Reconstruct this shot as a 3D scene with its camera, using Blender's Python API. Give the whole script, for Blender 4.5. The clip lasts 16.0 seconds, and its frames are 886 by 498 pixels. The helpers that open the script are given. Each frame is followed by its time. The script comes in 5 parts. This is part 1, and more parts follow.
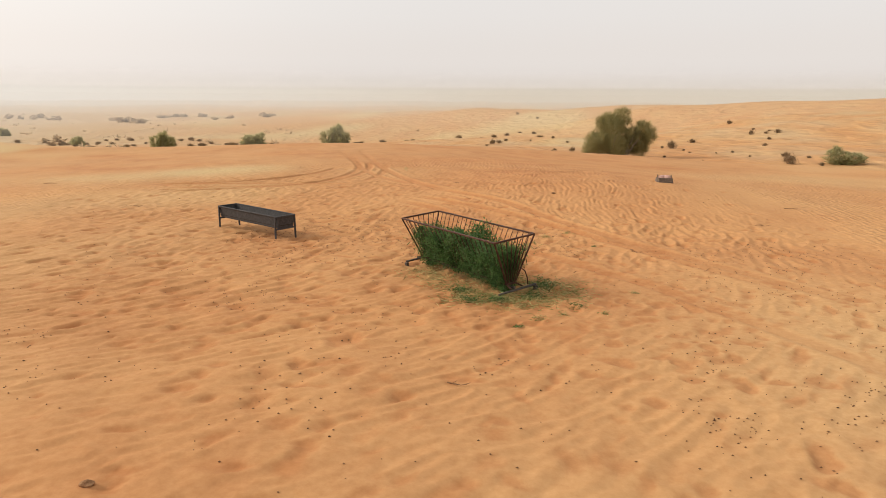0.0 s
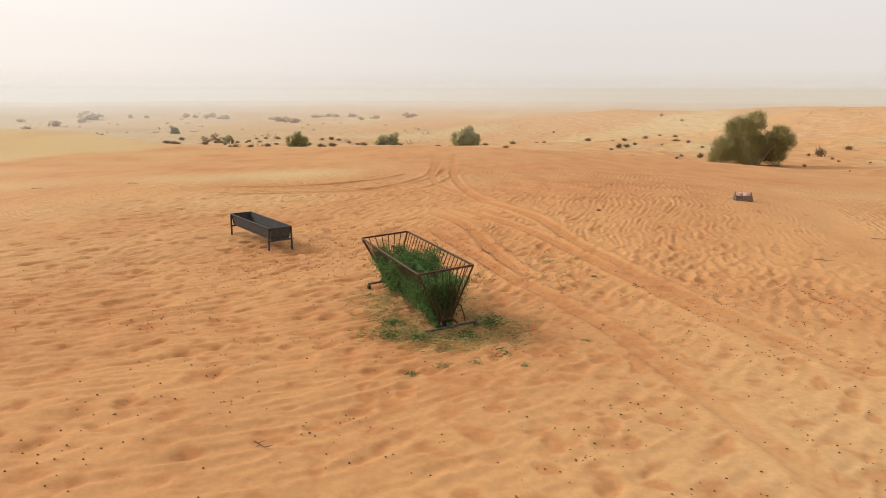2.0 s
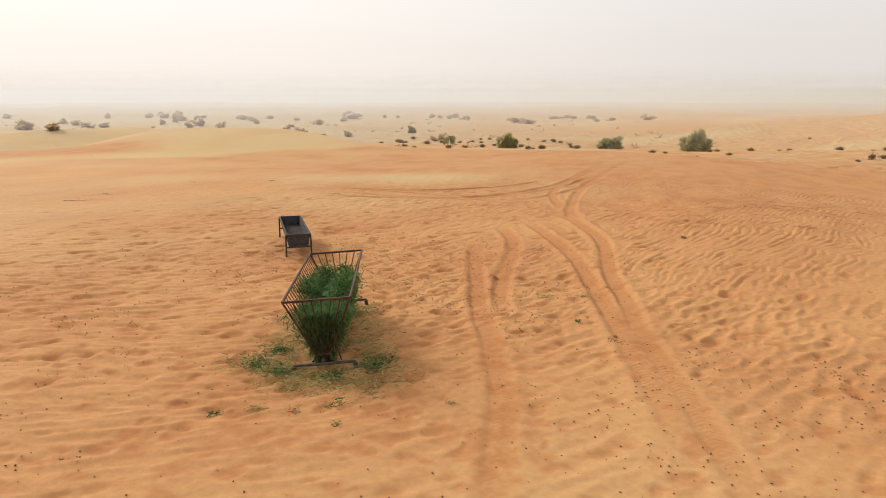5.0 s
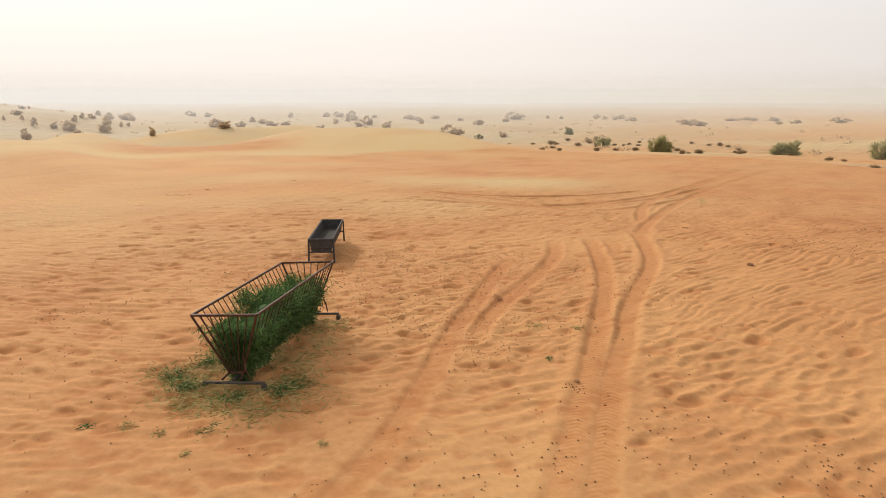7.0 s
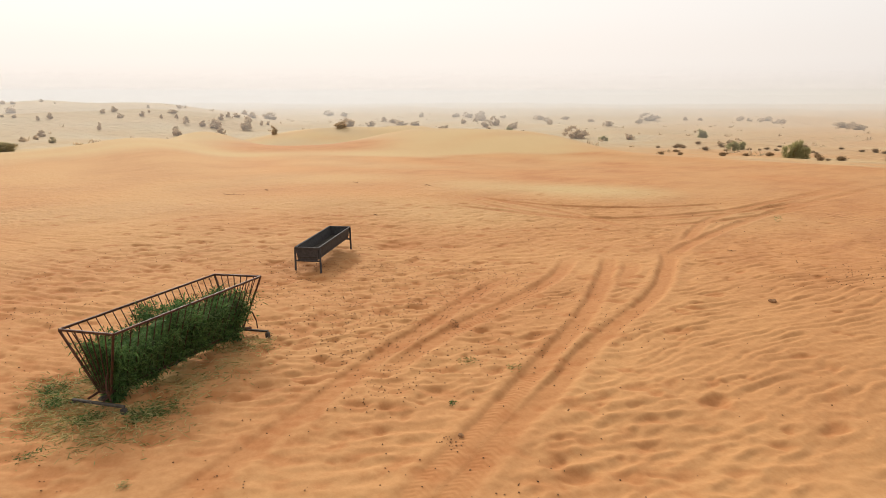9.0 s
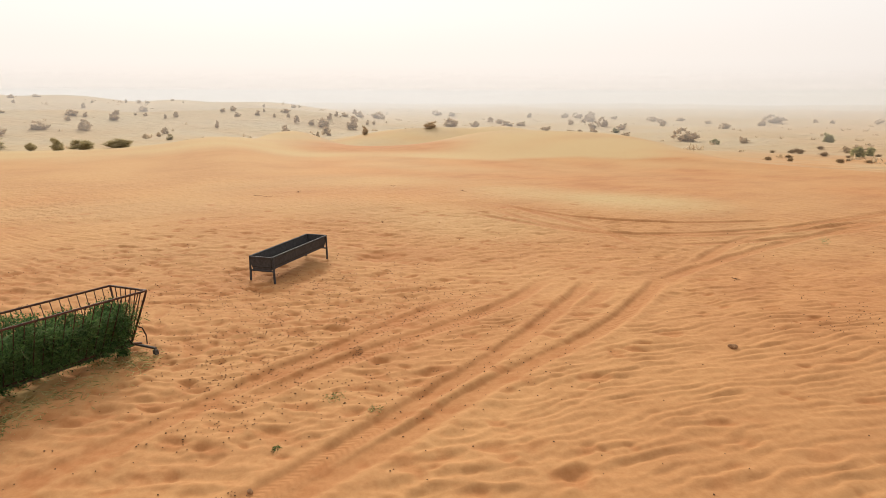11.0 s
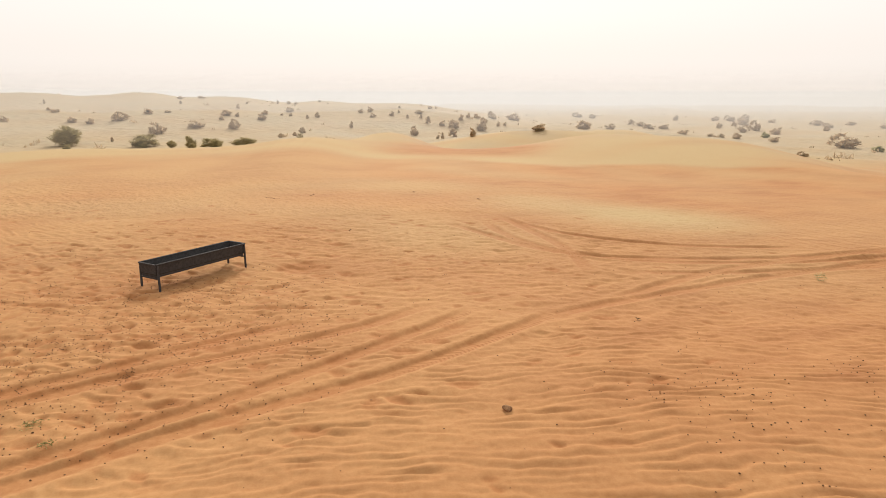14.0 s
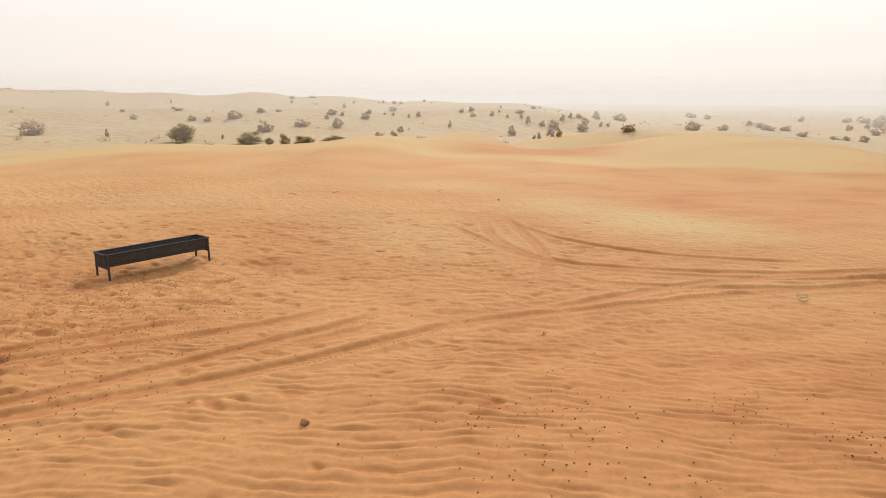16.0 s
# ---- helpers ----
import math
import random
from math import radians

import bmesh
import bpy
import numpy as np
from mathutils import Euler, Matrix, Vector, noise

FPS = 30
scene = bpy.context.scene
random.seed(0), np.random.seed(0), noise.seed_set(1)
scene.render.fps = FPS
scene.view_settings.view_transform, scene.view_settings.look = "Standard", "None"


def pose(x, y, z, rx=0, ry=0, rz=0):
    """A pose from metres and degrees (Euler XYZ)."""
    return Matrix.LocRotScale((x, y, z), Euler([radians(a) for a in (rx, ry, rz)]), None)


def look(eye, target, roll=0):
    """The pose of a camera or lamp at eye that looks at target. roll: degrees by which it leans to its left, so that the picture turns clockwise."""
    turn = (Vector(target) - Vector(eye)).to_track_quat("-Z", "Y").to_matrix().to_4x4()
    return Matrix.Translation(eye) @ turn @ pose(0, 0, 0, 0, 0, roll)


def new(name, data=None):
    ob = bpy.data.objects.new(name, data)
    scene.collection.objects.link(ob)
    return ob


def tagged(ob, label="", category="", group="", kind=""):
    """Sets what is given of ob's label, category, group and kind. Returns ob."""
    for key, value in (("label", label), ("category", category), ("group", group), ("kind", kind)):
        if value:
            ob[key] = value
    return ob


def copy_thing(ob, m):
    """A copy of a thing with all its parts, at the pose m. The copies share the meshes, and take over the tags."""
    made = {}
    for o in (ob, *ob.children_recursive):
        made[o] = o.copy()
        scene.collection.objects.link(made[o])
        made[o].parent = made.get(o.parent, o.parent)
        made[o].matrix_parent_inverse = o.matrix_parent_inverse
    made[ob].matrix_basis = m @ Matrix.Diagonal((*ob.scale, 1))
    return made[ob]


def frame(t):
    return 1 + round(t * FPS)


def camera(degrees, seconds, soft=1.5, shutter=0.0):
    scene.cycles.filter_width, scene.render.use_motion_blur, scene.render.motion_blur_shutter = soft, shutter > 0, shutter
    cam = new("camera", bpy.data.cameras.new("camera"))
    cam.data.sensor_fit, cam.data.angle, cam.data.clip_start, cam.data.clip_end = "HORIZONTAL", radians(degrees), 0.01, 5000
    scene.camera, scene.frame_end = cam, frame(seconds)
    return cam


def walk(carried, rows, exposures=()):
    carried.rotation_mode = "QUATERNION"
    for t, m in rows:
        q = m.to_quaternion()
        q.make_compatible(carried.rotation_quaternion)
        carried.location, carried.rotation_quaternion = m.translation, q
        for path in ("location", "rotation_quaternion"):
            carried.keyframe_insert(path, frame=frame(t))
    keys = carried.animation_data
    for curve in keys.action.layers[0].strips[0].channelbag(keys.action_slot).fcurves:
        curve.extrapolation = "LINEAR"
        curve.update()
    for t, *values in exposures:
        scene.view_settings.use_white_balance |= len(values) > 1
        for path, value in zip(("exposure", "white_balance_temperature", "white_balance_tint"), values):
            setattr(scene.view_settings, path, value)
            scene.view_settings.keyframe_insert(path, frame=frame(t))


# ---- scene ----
cam = camera(66.9, 16.0, soft=0.85)
PATH = [
    (0, (0.629, 0.571, 2.552), (0.498, 2.516, 2.104), 0.3),
    (0.5, (1.215, 0.86, 2.607), (0.989, 2.796, 2.158), 0.2),
    (1, (1.829, 1.19, 2.651), (1.497, 3.111, 2.202), 0.2),
    (1.5, (2.444, 1.546, 2.687), (2.005, 3.445, 2.238), 0.2),
    (2, (3.046, 1.921, 2.715), (2.502, 3.793, 2.266), 0.2),
    (2.5, (3.623, 2.314, 2.737), (2.969, 4.15, 2.289), 0.1),
    (3, (4.169, 2.727, 2.754), (3.408, 4.521, 2.306), 0.1),
    (3.5, (4.681, 3.162, 2.768), (3.816, 4.909, 2.32), 0.1),
    (4, (5.155, 3.621, 2.778), (4.188, 5.314, 2.331), 0.1),
    (6.5, (6.929, 6.266, 2.817), (5.5, 7.591, 2.37), 0.0),
    (7, (7.164, 6.85, 2.825), (5.656, 8.086, 2.379), 0.0),
    (7.5, (7.36, 7.445, 2.835), (5.783, 8.591, 2.389), 0.0),
    (8, (7.521, 8.051, 2.846), (5.886, 9.112, 2.4), 0.0),
    (8.5, (7.649, 8.665, 2.858), (5.969, 9.655, 2.413), 0.0),
    (9, (7.747, 9.287, 2.872), (6.028, 10.207, 2.427), 0.0),
    (11.5, (7.935, 12.544, 2.951), (6.068, 13.105, 2.507), 0.1),
    (12, (7.937, 13.229, 2.965), (6.052, 13.729, 2.522), 0.1),
    (12.5, (7.931, 13.922, 2.978), (6.029, 14.356, 2.535), 0.1),
    (13, (7.917, 14.62, 2.988), (6.002, 14.99, 2.546), 0.1),
    (13.5, (7.892, 15.319, 2.995), (5.964, 15.614, 2.552), 0.1),
    (14, (7.853, 16.012, 2.996), (5.915, 16.232, 2.554), 0.1),
    (14.5, (7.797, 16.696, 2.992), (5.851, 16.838, 2.549), 0.1),
    (15, (7.717, 17.368, 2.981), (5.768, 17.433, 2.538), 0.1),
    (15.5, (7.612, 18.03, 2.96), (5.662, 18.019, 2.517), 0.1),
    (16, (7.481, 18.696, 2.93), (5.533, 18.601, 2.487), 0.1),
]
walk(cam, [(t, look(eye, target, roll)) for t, eye, target, roll in PATH])

# ---- sky, sun and haze ----
SUN_BEARING, SUN_HIGH = 84.0, 28.0
world = bpy.data.worlds.new("world")
scene.world = world
world.use_nodes = True
wn, wl = world.node_tree.nodes, world.node_tree.links
wn.clear()
sky = wn.new("ShaderNodeTexSky")
sky.sky_type, sky.sun_disc = "NISHITA", False
sky.sun_elevation, sky.sun_rotation = radians(SUN_HIGH), radians(-SUN_BEARING)
sky.dust_density, sky.air_density = 8.0, 1.0
coord = wn.new("ShaderNodeTexCoord")
split = wn.new("ShaderNodeSeparateXYZ")
wl.new(coord.outputs["Generated"], split.inputs[0])
veil = wn.new("ShaderNodeValToRGB")
veil.color_ramp.interpolation = "EASE"
for n, (at, colour) in enumerate(((0.0, (0.80, 0.725, 0.665)), (0.05, (0.85, 0.79, 0.745)), (0.13, (0.865, 0.825, 0.795)), (0.28, (0.905, 0.87, 0.845)), (1.0, (0.86, 0.85, 0.85)))):
    stop = veil.color_ramp.elements[n] if n < 2 else veil.color_ramp.elements.new(at)
    stop.position, stop.color = at, (*colour, 1)
wl.new(split.outputs["Z"], veil.inputs["Fac"])
sun_way = Vector((-math.sin(radians(SUN_BEARING)) * math.cos(radians(SUN_HIGH)), math.cos(radians(SUN_BEARING)) * math.cos(radians(SUN_HIGH)), math.sin(radians(SUN_HIGH))))
toward = wn.new("ShaderNodeVectorMath")
toward.operation = "DOT_PRODUCT"
toward.inputs[1].default_value = sun_way
wl.new(coord.outputs["Generated"], toward.inputs[0])
glow = wn.new("ShaderNodeMapRange")
glow.interpolation_type = "SMOOTHERSTEP"
glow.inputs["From Min"].default_value, glow.inputs["From Max"].default_value = 0.1, 1.05
wl.new(toward.outputs["Value"], glow.inputs["Value"])
warm = wn.new("ShaderNodeMix")
warm.data_type = "RGBA"
warm.inputs[6].default_value, warm.inputs[7].default_value = (1, 1, 1, 1), (1.27, 1.25, 1.22, 1)
wl.new(glow.outputs["Result"], warm.inputs["Factor"])
lit = wn.new("ShaderNodeVectorMath")
lit.operation = "MULTIPLY"
wl.new(veil.outputs["Color"], lit.inputs[0])
wl.new(warm.outputs[2], lit.inputs[1])
air = wn.new("ShaderNodeBackground")
air.inputs["Strength"].default_value = 0.06
wl.new(sky.outputs["Color"], air.inputs["Color"])
cloud = wn.new("ShaderNodeBackground")
cloud.inputs["Strength"].default_value = 1.0
wl.new(lit.outputs["Vector"], cloud.inputs["Color"])
both = wn.new("ShaderNodeMixShader")
both.inputs["Fac"].default_value = 0.93
wl.new(air.outputs[0], both.inputs[1])
wl.new(cloud.outputs[0], both.inputs[2])
out = wn.new("ShaderNodeOutputWorld")
wl.new(both.outputs[0], out.inputs["Surface"])

sun = new("sun", bpy.data.lights.new("sun", "SUN"))
sun.data.energy, sun.data.angle, sun.data.color = 3.2, radians(10), (1.0, 0.92, 0.82)
sun.matrix_world = look((0, 0, 60), Vector((0, 0, 60)) - sun_way)


# ---- materials ----
class Paint:
    """A node material with a few short ways to add to it."""

    def __init__(self, name, colour=(0.5, 0.5, 0.5), rough=0.8, metal=0.0):
        self.mat = bpy.data.materials.new(name)
        self.mat.use_nodes = True
        self.nodes, self.links = self.mat.node_tree.nodes, self.mat.node_tree.links
        self.main = self.nodes["Principled BSDF"]
        self.main.inputs["Base Color"].default_value = (*colour, 1)
        self.main.inputs["Roughness"].default_value = rough
        self.main.inputs["Metallic"].default_value = metal
        self.main.inputs["Specular IOR Level"].default_value = 0.25
        self.place = self.nodes.new("ShaderNodeNewGeometry").outputs["Position"]

    def noise(self, scale, detail=4.0, rough=0.55, stretch=None):
        n = self.nodes.new("ShaderNodeTexNoise")
        n.inputs["Scale"].default_value, n.inputs["Detail"].default_value, n.inputs["Roughness"].default_value = scale, detail, rough
        if stretch:
            m = self.nodes.new("ShaderNodeMapping")
            m.vector_type = "TEXTURE"
            m.inputs["Scale"].default_value = [1 / s for s in stretch[:3]]
            m.inputs["Rotation"].default_value = (0, 0, stretch[3])
            self.links.new(self.place, m.inputs["Vector"])
            self.links.new(m.outputs[0], n.inputs["Vector"])
        else:
            self.links.new(self.place, n.inputs["Vector"])
        return n.outputs["Fac"]

    def ramp(self, fac, *stops):
        n = self.nodes.new("ShaderNodeValToRGB")
        for k, (at, colour) in enumerate(stops):
            e = n.color_ramp.elements[k] if k < 2 else n.color_ramp.elements.new(at)
            e.position, e.color = at, (*colour, 1) if len(colour) == 3 else colour
        self.links.new(fac, n.inputs["Fac"])
        return n.outputs["Color"]

    def mix(self, fac, a, b, kind="MIX"):
        n = self.nodes.new("ShaderNodeMix")
        n.data_type, n.blend_type = "RGBA", kind
        for socket, value in ((n.inputs["Factor"], fac), (n.inputs[6], a), (n.inputs[7], b)):
            if isinstance(value, (int, float)):
                socket.default_value = value
            elif isinstance(value, tuple):
                socket.default_value = (*value, 1)
            else:
                self.links.new(value, socket)
        return n.outputs[2]

    def colour(self, socket):
        self.links.new(socket, self.main.inputs["Base Color"])
        return self

    def bump(self, height, far=0.02, strength=1.0, under=None):
        n = self.nodes.new("ShaderNodeBump")
        n.inputs["Distance"].default_value, n.inputs["Strength"].default_value = far, strength
        self.links.new(height, n.inputs["Height"])
        if under is not None:
            self.links.new(under, n.inputs["Normal"])
        self.links.new(n.outputs[0], self.main.inputs["Normal"])
        return n.outputs[0]


def each(paint):
    return paint.nodes.new("ShaderNodeObjectInfo").outputs["Random"]


def island(paint):
    return paint.nodes.new("ShaderNodeNewGeometry").outputs["Random Per Island"]


def sand_paint():
    p = Paint("desert_sand", rough=0.95)
    p.main.inputs["Specular IOR Level"].default_value = 0.12
    # The kinds of sand: red-orange dune sand, paler wind-sorted sand and gravelly plain, paled with distance as painted
    # haze.
    kinds = p.nodes.new("ShaderNodeAttribute")
    kinds.attribute_name = "sand_kind"
    kind = p.nodes.new("ShaderNodeSeparateColor")
    p.links.new(kinds.outputs["Color"], kind.inputs[0])
    tone = p.nodes.new("ShaderNodeAttribute")
    tone.attribute_name = "sand_tone"
    feel = p.nodes.new("ShaderNodeAttribute")
    feel.attribute_name = "sand_feel"
    feel_parts = p.nodes.new("ShaderNodeSeparateColor")
    p.links.new(feel.outputs["Color"], feel_parts.inputs[0])
    middle = p.noise(1.3, 4.0, 0.55, (1.0, 0.45, 1.0, 0.35))
    fine = p.noise(14.0, 5.0, 0.65)
    red = p.mix(p.ramp(middle, (0.3, (0, 0, 0)), (0.62, (1, 1, 1))), RED_SAND, ORANGE_SAND)
    red = p.mix(tone.outputs["Fac"], red, AMBER_SAND)
    base = p.mix(kind.outputs[0], red, YELLOW_SAND)
    # prints and tracks: redder sand beneath the dry crust, with their shade painted in
    base = p.mix(feel_parts.outputs[2], base, RED_SHADE_SAND)
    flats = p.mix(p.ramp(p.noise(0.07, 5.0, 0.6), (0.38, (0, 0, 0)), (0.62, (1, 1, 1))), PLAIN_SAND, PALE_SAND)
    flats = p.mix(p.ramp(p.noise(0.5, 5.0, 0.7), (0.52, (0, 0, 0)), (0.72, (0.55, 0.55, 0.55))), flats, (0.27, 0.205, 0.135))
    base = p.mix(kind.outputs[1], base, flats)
    litter = p.mix(p.noise(9.0, 4.0, 0.7), (0.21, 0.18, 0.06), (0.40, 0.285, 0.12))
    base = p.mix(kind.outputs[2], base, litter)
    base = p.mix(0.35, base, p.ramp(fine, (0.3, (0.35, 0.3, 0.25)), (0.7, (0.75, 0.72, 0.7))), "SOFT_LIGHT")
    p.colour(base)
    # Beyond the near, finely shaped sand the same prints and ripples go on as relief.
    def weighed(height, weight):
        n = p.nodes.new("ShaderNodeMath")
        n.operation = "MULTIPLY"
        p.links.new(height, n.inputs[0])
        p.links.new(weight, n.inputs[1])
        return n.outputs[0]

    part_of = feel_parts
    lumps = p.noise(3.6, 3.0, 0.5, (0.6, 1.0, 1.0, 0.4))
    first = p.bump(weighed(lumps, kinds.outputs["Alpha"]), 0.085, 0.75)
    scuffs = p.noise(4.2, 2.0, 0.45, (0.45, 1.0, 1.0, 0.75))
    second = p.bump(weighed(p.ramp(scuffs, (0.34, (0, 0, 0)), (0.66, (1, 1, 1))), part_of.outputs[1]), 0.045, 0.9, first)
    trodden = p.ramp(p.noise(6.5, 2.5, 0.5, (0.6, 1.0, 1.0, 0.3)), (0.3, (0, 0, 0)), (0.5, (0.62, 0.62, 0.62)), (0.68, (1, 1, 1)))
    second = p.bump(weighed(trodden, feel.outputs["Alpha"]), 0.068, 1.0, second)
    second = p.bump(p.noise(24.0, 3.0, 0.6), 0.004, 0.7, second)
    waves = p.nodes.new("ShaderNodeTexWave")
    waves.inputs["Scale"].default_value, waves.inputs["Distortion"].default_value = 2.0, 6.5
    waves.inputs["Detail"].default_value, waves.inputs["Detail Scale"].default_value = 2.0, 1.1
    p.links.new(p.place, waves.inputs["Vector"])
    gaps = p.ramp(p.noise(1.9, 3.0, 0.6, (1.0, 0.55, 1.0, -0.1)), (0.32, (0.2, 0.2, 0.2)), (0.55, (1, 1, 1)))
    crest = weighed(p.ramp(waves.outputs["Fac"], (0.0, (0, 0, 0)), (0.55, (0.4, 0.4, 0.4)), (1.0, (1, 1, 1))), gaps)
    third = p.bump(weighed(crest, part_of.outputs[0]), 0.034, 1.0, second)
    # the tread's cross bars beside the ruts
    tracks = p.nodes.new("ShaderNodeAttribute")
    tracks.attribute_name = "track_run"
    run = p.nodes.new("ShaderNodeSeparateXYZ")
    p.links.new(tracks.outputs["Vector"], run.inputs[0])
    bars = p.nodes.new("ShaderNodeMath")
    bars.operation = "MULTIPLY"
    bars.inputs[1].default_value = 2 * math.pi / 0.065
    p.links.new(run.outputs["X"], bars.inputs[0])
    teeth = p.nodes.new("ShaderNodeMath")
    teeth.operation = "SINE"
    p.links.new(bars.outputs[0], teeth.inputs[0])
    third = p.bump(weighed(teeth.outputs[0], run.outputs["Y"]), 0.0024, 1.0, third)
    hummocks = p.ramp(p.noise(0.55, 2.0, 0.5, (1.0, 0.7, 1.0, 0.3)), (0.42, (0, 0, 0)), (0.6, (0.55, 0.55, 0.55)), (0.75, (1, 1, 1)))
    third = p.bump(weighed(hummocks, run.outputs["Z"]), 0.4, 0.7, third)
    p.bump(p.noise(120.0, 3.0, 0.6), 0.0025, 0.35, third)
    return p.mat


RED_SAND, ORANGE_SAND, AMBER_SAND = (0.358, 0.155, 0.061), (0.44, 0.211, 0.085), (0.505, 0.279, 0.118)
RED_SHADE_SAND = (0.345, 0.129, 0.044)
YELLOW_SAND, PLAIN_SAND, PALE_SAND = (0.485, 0.345, 0.172), (0.41, 0.305, 0.180), (0.415, 0.335, 0.215)
SAND = sand_paint()


def leaf_paint(name, dark, light, thin=0.4):
    """Leaves that let some light through."""
    p = Paint(name, rough=0.75)
    tone = p.mix(island(p), dark, light)
    p.colour(tone)
    back = p.nodes.new("ShaderNodeBsdfTranslucent")
    p.links.new(tone, back.inputs["Color"])
    both_sides = p.nodes.new("ShaderNodeMixShader")
    both_sides.inputs["Fac"].default_value = thin
    p.links.new(p.main.outputs[0], both_sides.inputs[1])
    p.links.new(back.outputs[0], both_sides.inputs[2])
    p.links.new(both_sides.outputs[0], p.nodes["Material Output"].inputs["Surface"])
    return p.mat


def bark_paint():
    p = Paint("grey_bark", rough=0.9)
    grain = p.noise(30.0, 4.0, 0.6, (1, 1, 0.2, 0))
    p.colour(p.ramp(grain, (0.3, (0.14, 0.105, 0.075)), (0.75, (0.42, 0.35, 0.27))))
    p.bump(grain, 0.01, 0.5)
    return p.mat


def rusty_paint(name, dark, light, rough=0.6):
    p = Paint(name, rough=rough, metal=0.15)
    n = p.noise(22.0, 6.0, 0.65)
    p.colour(p.ramp(n, (0.35, dark), (0.7, light)))
    p.bump(p.noise(120.0, 3.0, 0.6), 0.002, 0.4)
    return p.mat


TREE_LEAF = leaf_paint("ghaf_leaf", (0.19, 0.175, 0.065), (0.44, 0.38, 0.17))
SHRUB_LEAF = leaf_paint("shrub_leaf", (0.25, 0.235, 0.10), (0.52, 0.47, 0.24), 0.5)
# the far shrubs' leaves: paler and greyer, with distance haze painted into the colour
HAZED_LEAF = leaf_paint("hazed_shrub_leaf", (0.42, 0.31, 0.19), (0.63, 0.485, 0.315), 0.5)
OLIVE_LEAF = leaf_paint("olive_shrub_leaf", (0.28, 0.23, 0.11), (0.52, 0.43, 0.23), 0.5)
DRY_LEAF = leaf_paint("dry_tussock_leaf", (0.15, 0.095, 0.05), (0.35, 0.24, 0.13))
BARK = bark_paint()
FEEDER_STEEL = rusty_paint("rusted_steel", (0.035, 0.018, 0.012), (0.12, 0.050, 0.026))
TROUGH_STEEL = rusty_paint("dark_steel_sheet", (0.047, 0.044, 0.043), (0.078, 0.072, 0.069), 0.75)
TROUGH_STEEL.node_tree.nodes["Principled BSDF"].inputs["Specular IOR Level"].default_value = 0.08
TROUGH_STEEL.node_tree.nodes["Principled BSDF"].inputs["Metallic"].default_value = 0.0
SKID_STEEL = rusty_paint("grey_skid_steel", (0.045, 0.040, 0.034), (0.13, 0.105, 0.08), 0.9)
ALFALFA = leaf_paint("green_alfalfa", (0.022, 0.050, 0.015), (0.135, 0.25, 0.072))
ALFALFA_STEM = leaf_paint("alfalfa_stem", (0.05, 0.085, 0.026), (0.24, 0.30, 0.13))
STRAW = leaf_paint("trampled_hay", (0.15, 0.15, 0.045), (0.52, 0.44, 0.19))
DUNG = leaf_paint("dry_dung", (0.11, 0.06, 0.032), (0.27, 0.15, 0.075), 0.0)
DUNG.node_tree.nodes["Principled BSDF"].inputs["Specular IOR Level"].default_value = 0.03


def stone_paint():
    p = Paint("brown_stone", rough=0.9)
    n = p.noise(28.0, 6.0, 0.6)
    p.colour(p.ramp(n, (0.3, (0.18, 0.09, 0.045)), (0.7, (0.40, 0.23, 0.115))))
    p.main.inputs["Specular IOR Level"].default_value = 0.05
    p.bump(n, 0.01, 0.7)
    return p.mat


STONE = stone_paint()


def plain_paint(name, dark, light, rough=0.7, scale=25.0):
    p = Paint(name, rough=rough)
    p.colour(p.ramp(p.noise(scale, 5.0, 0.6), (0.3, dark), (0.7, light)))
    p.bump(p.noise(scale * 4, 3.0, 0.6), 0.003, 0.4)
    return p.mat


TUB = plain_paint("brown_rubber", (0.085, 0.062, 0.045), (0.20, 0.15, 0.11), 0.9)
SALT = plain_paint("pink_mineral_salt", (0.34, 0.17, 0.13), (0.62, 0.40, 0.33), 0.6)
WATER = plain_paint("trough_bottom", (0.03, 0.026, 0.022), (0.06, 0.05, 0.04), 0.7, 12.0)
WATER.node_tree.nodes["Principled BSDF"].inputs["Specular IOR Level"].default_value = 0.06


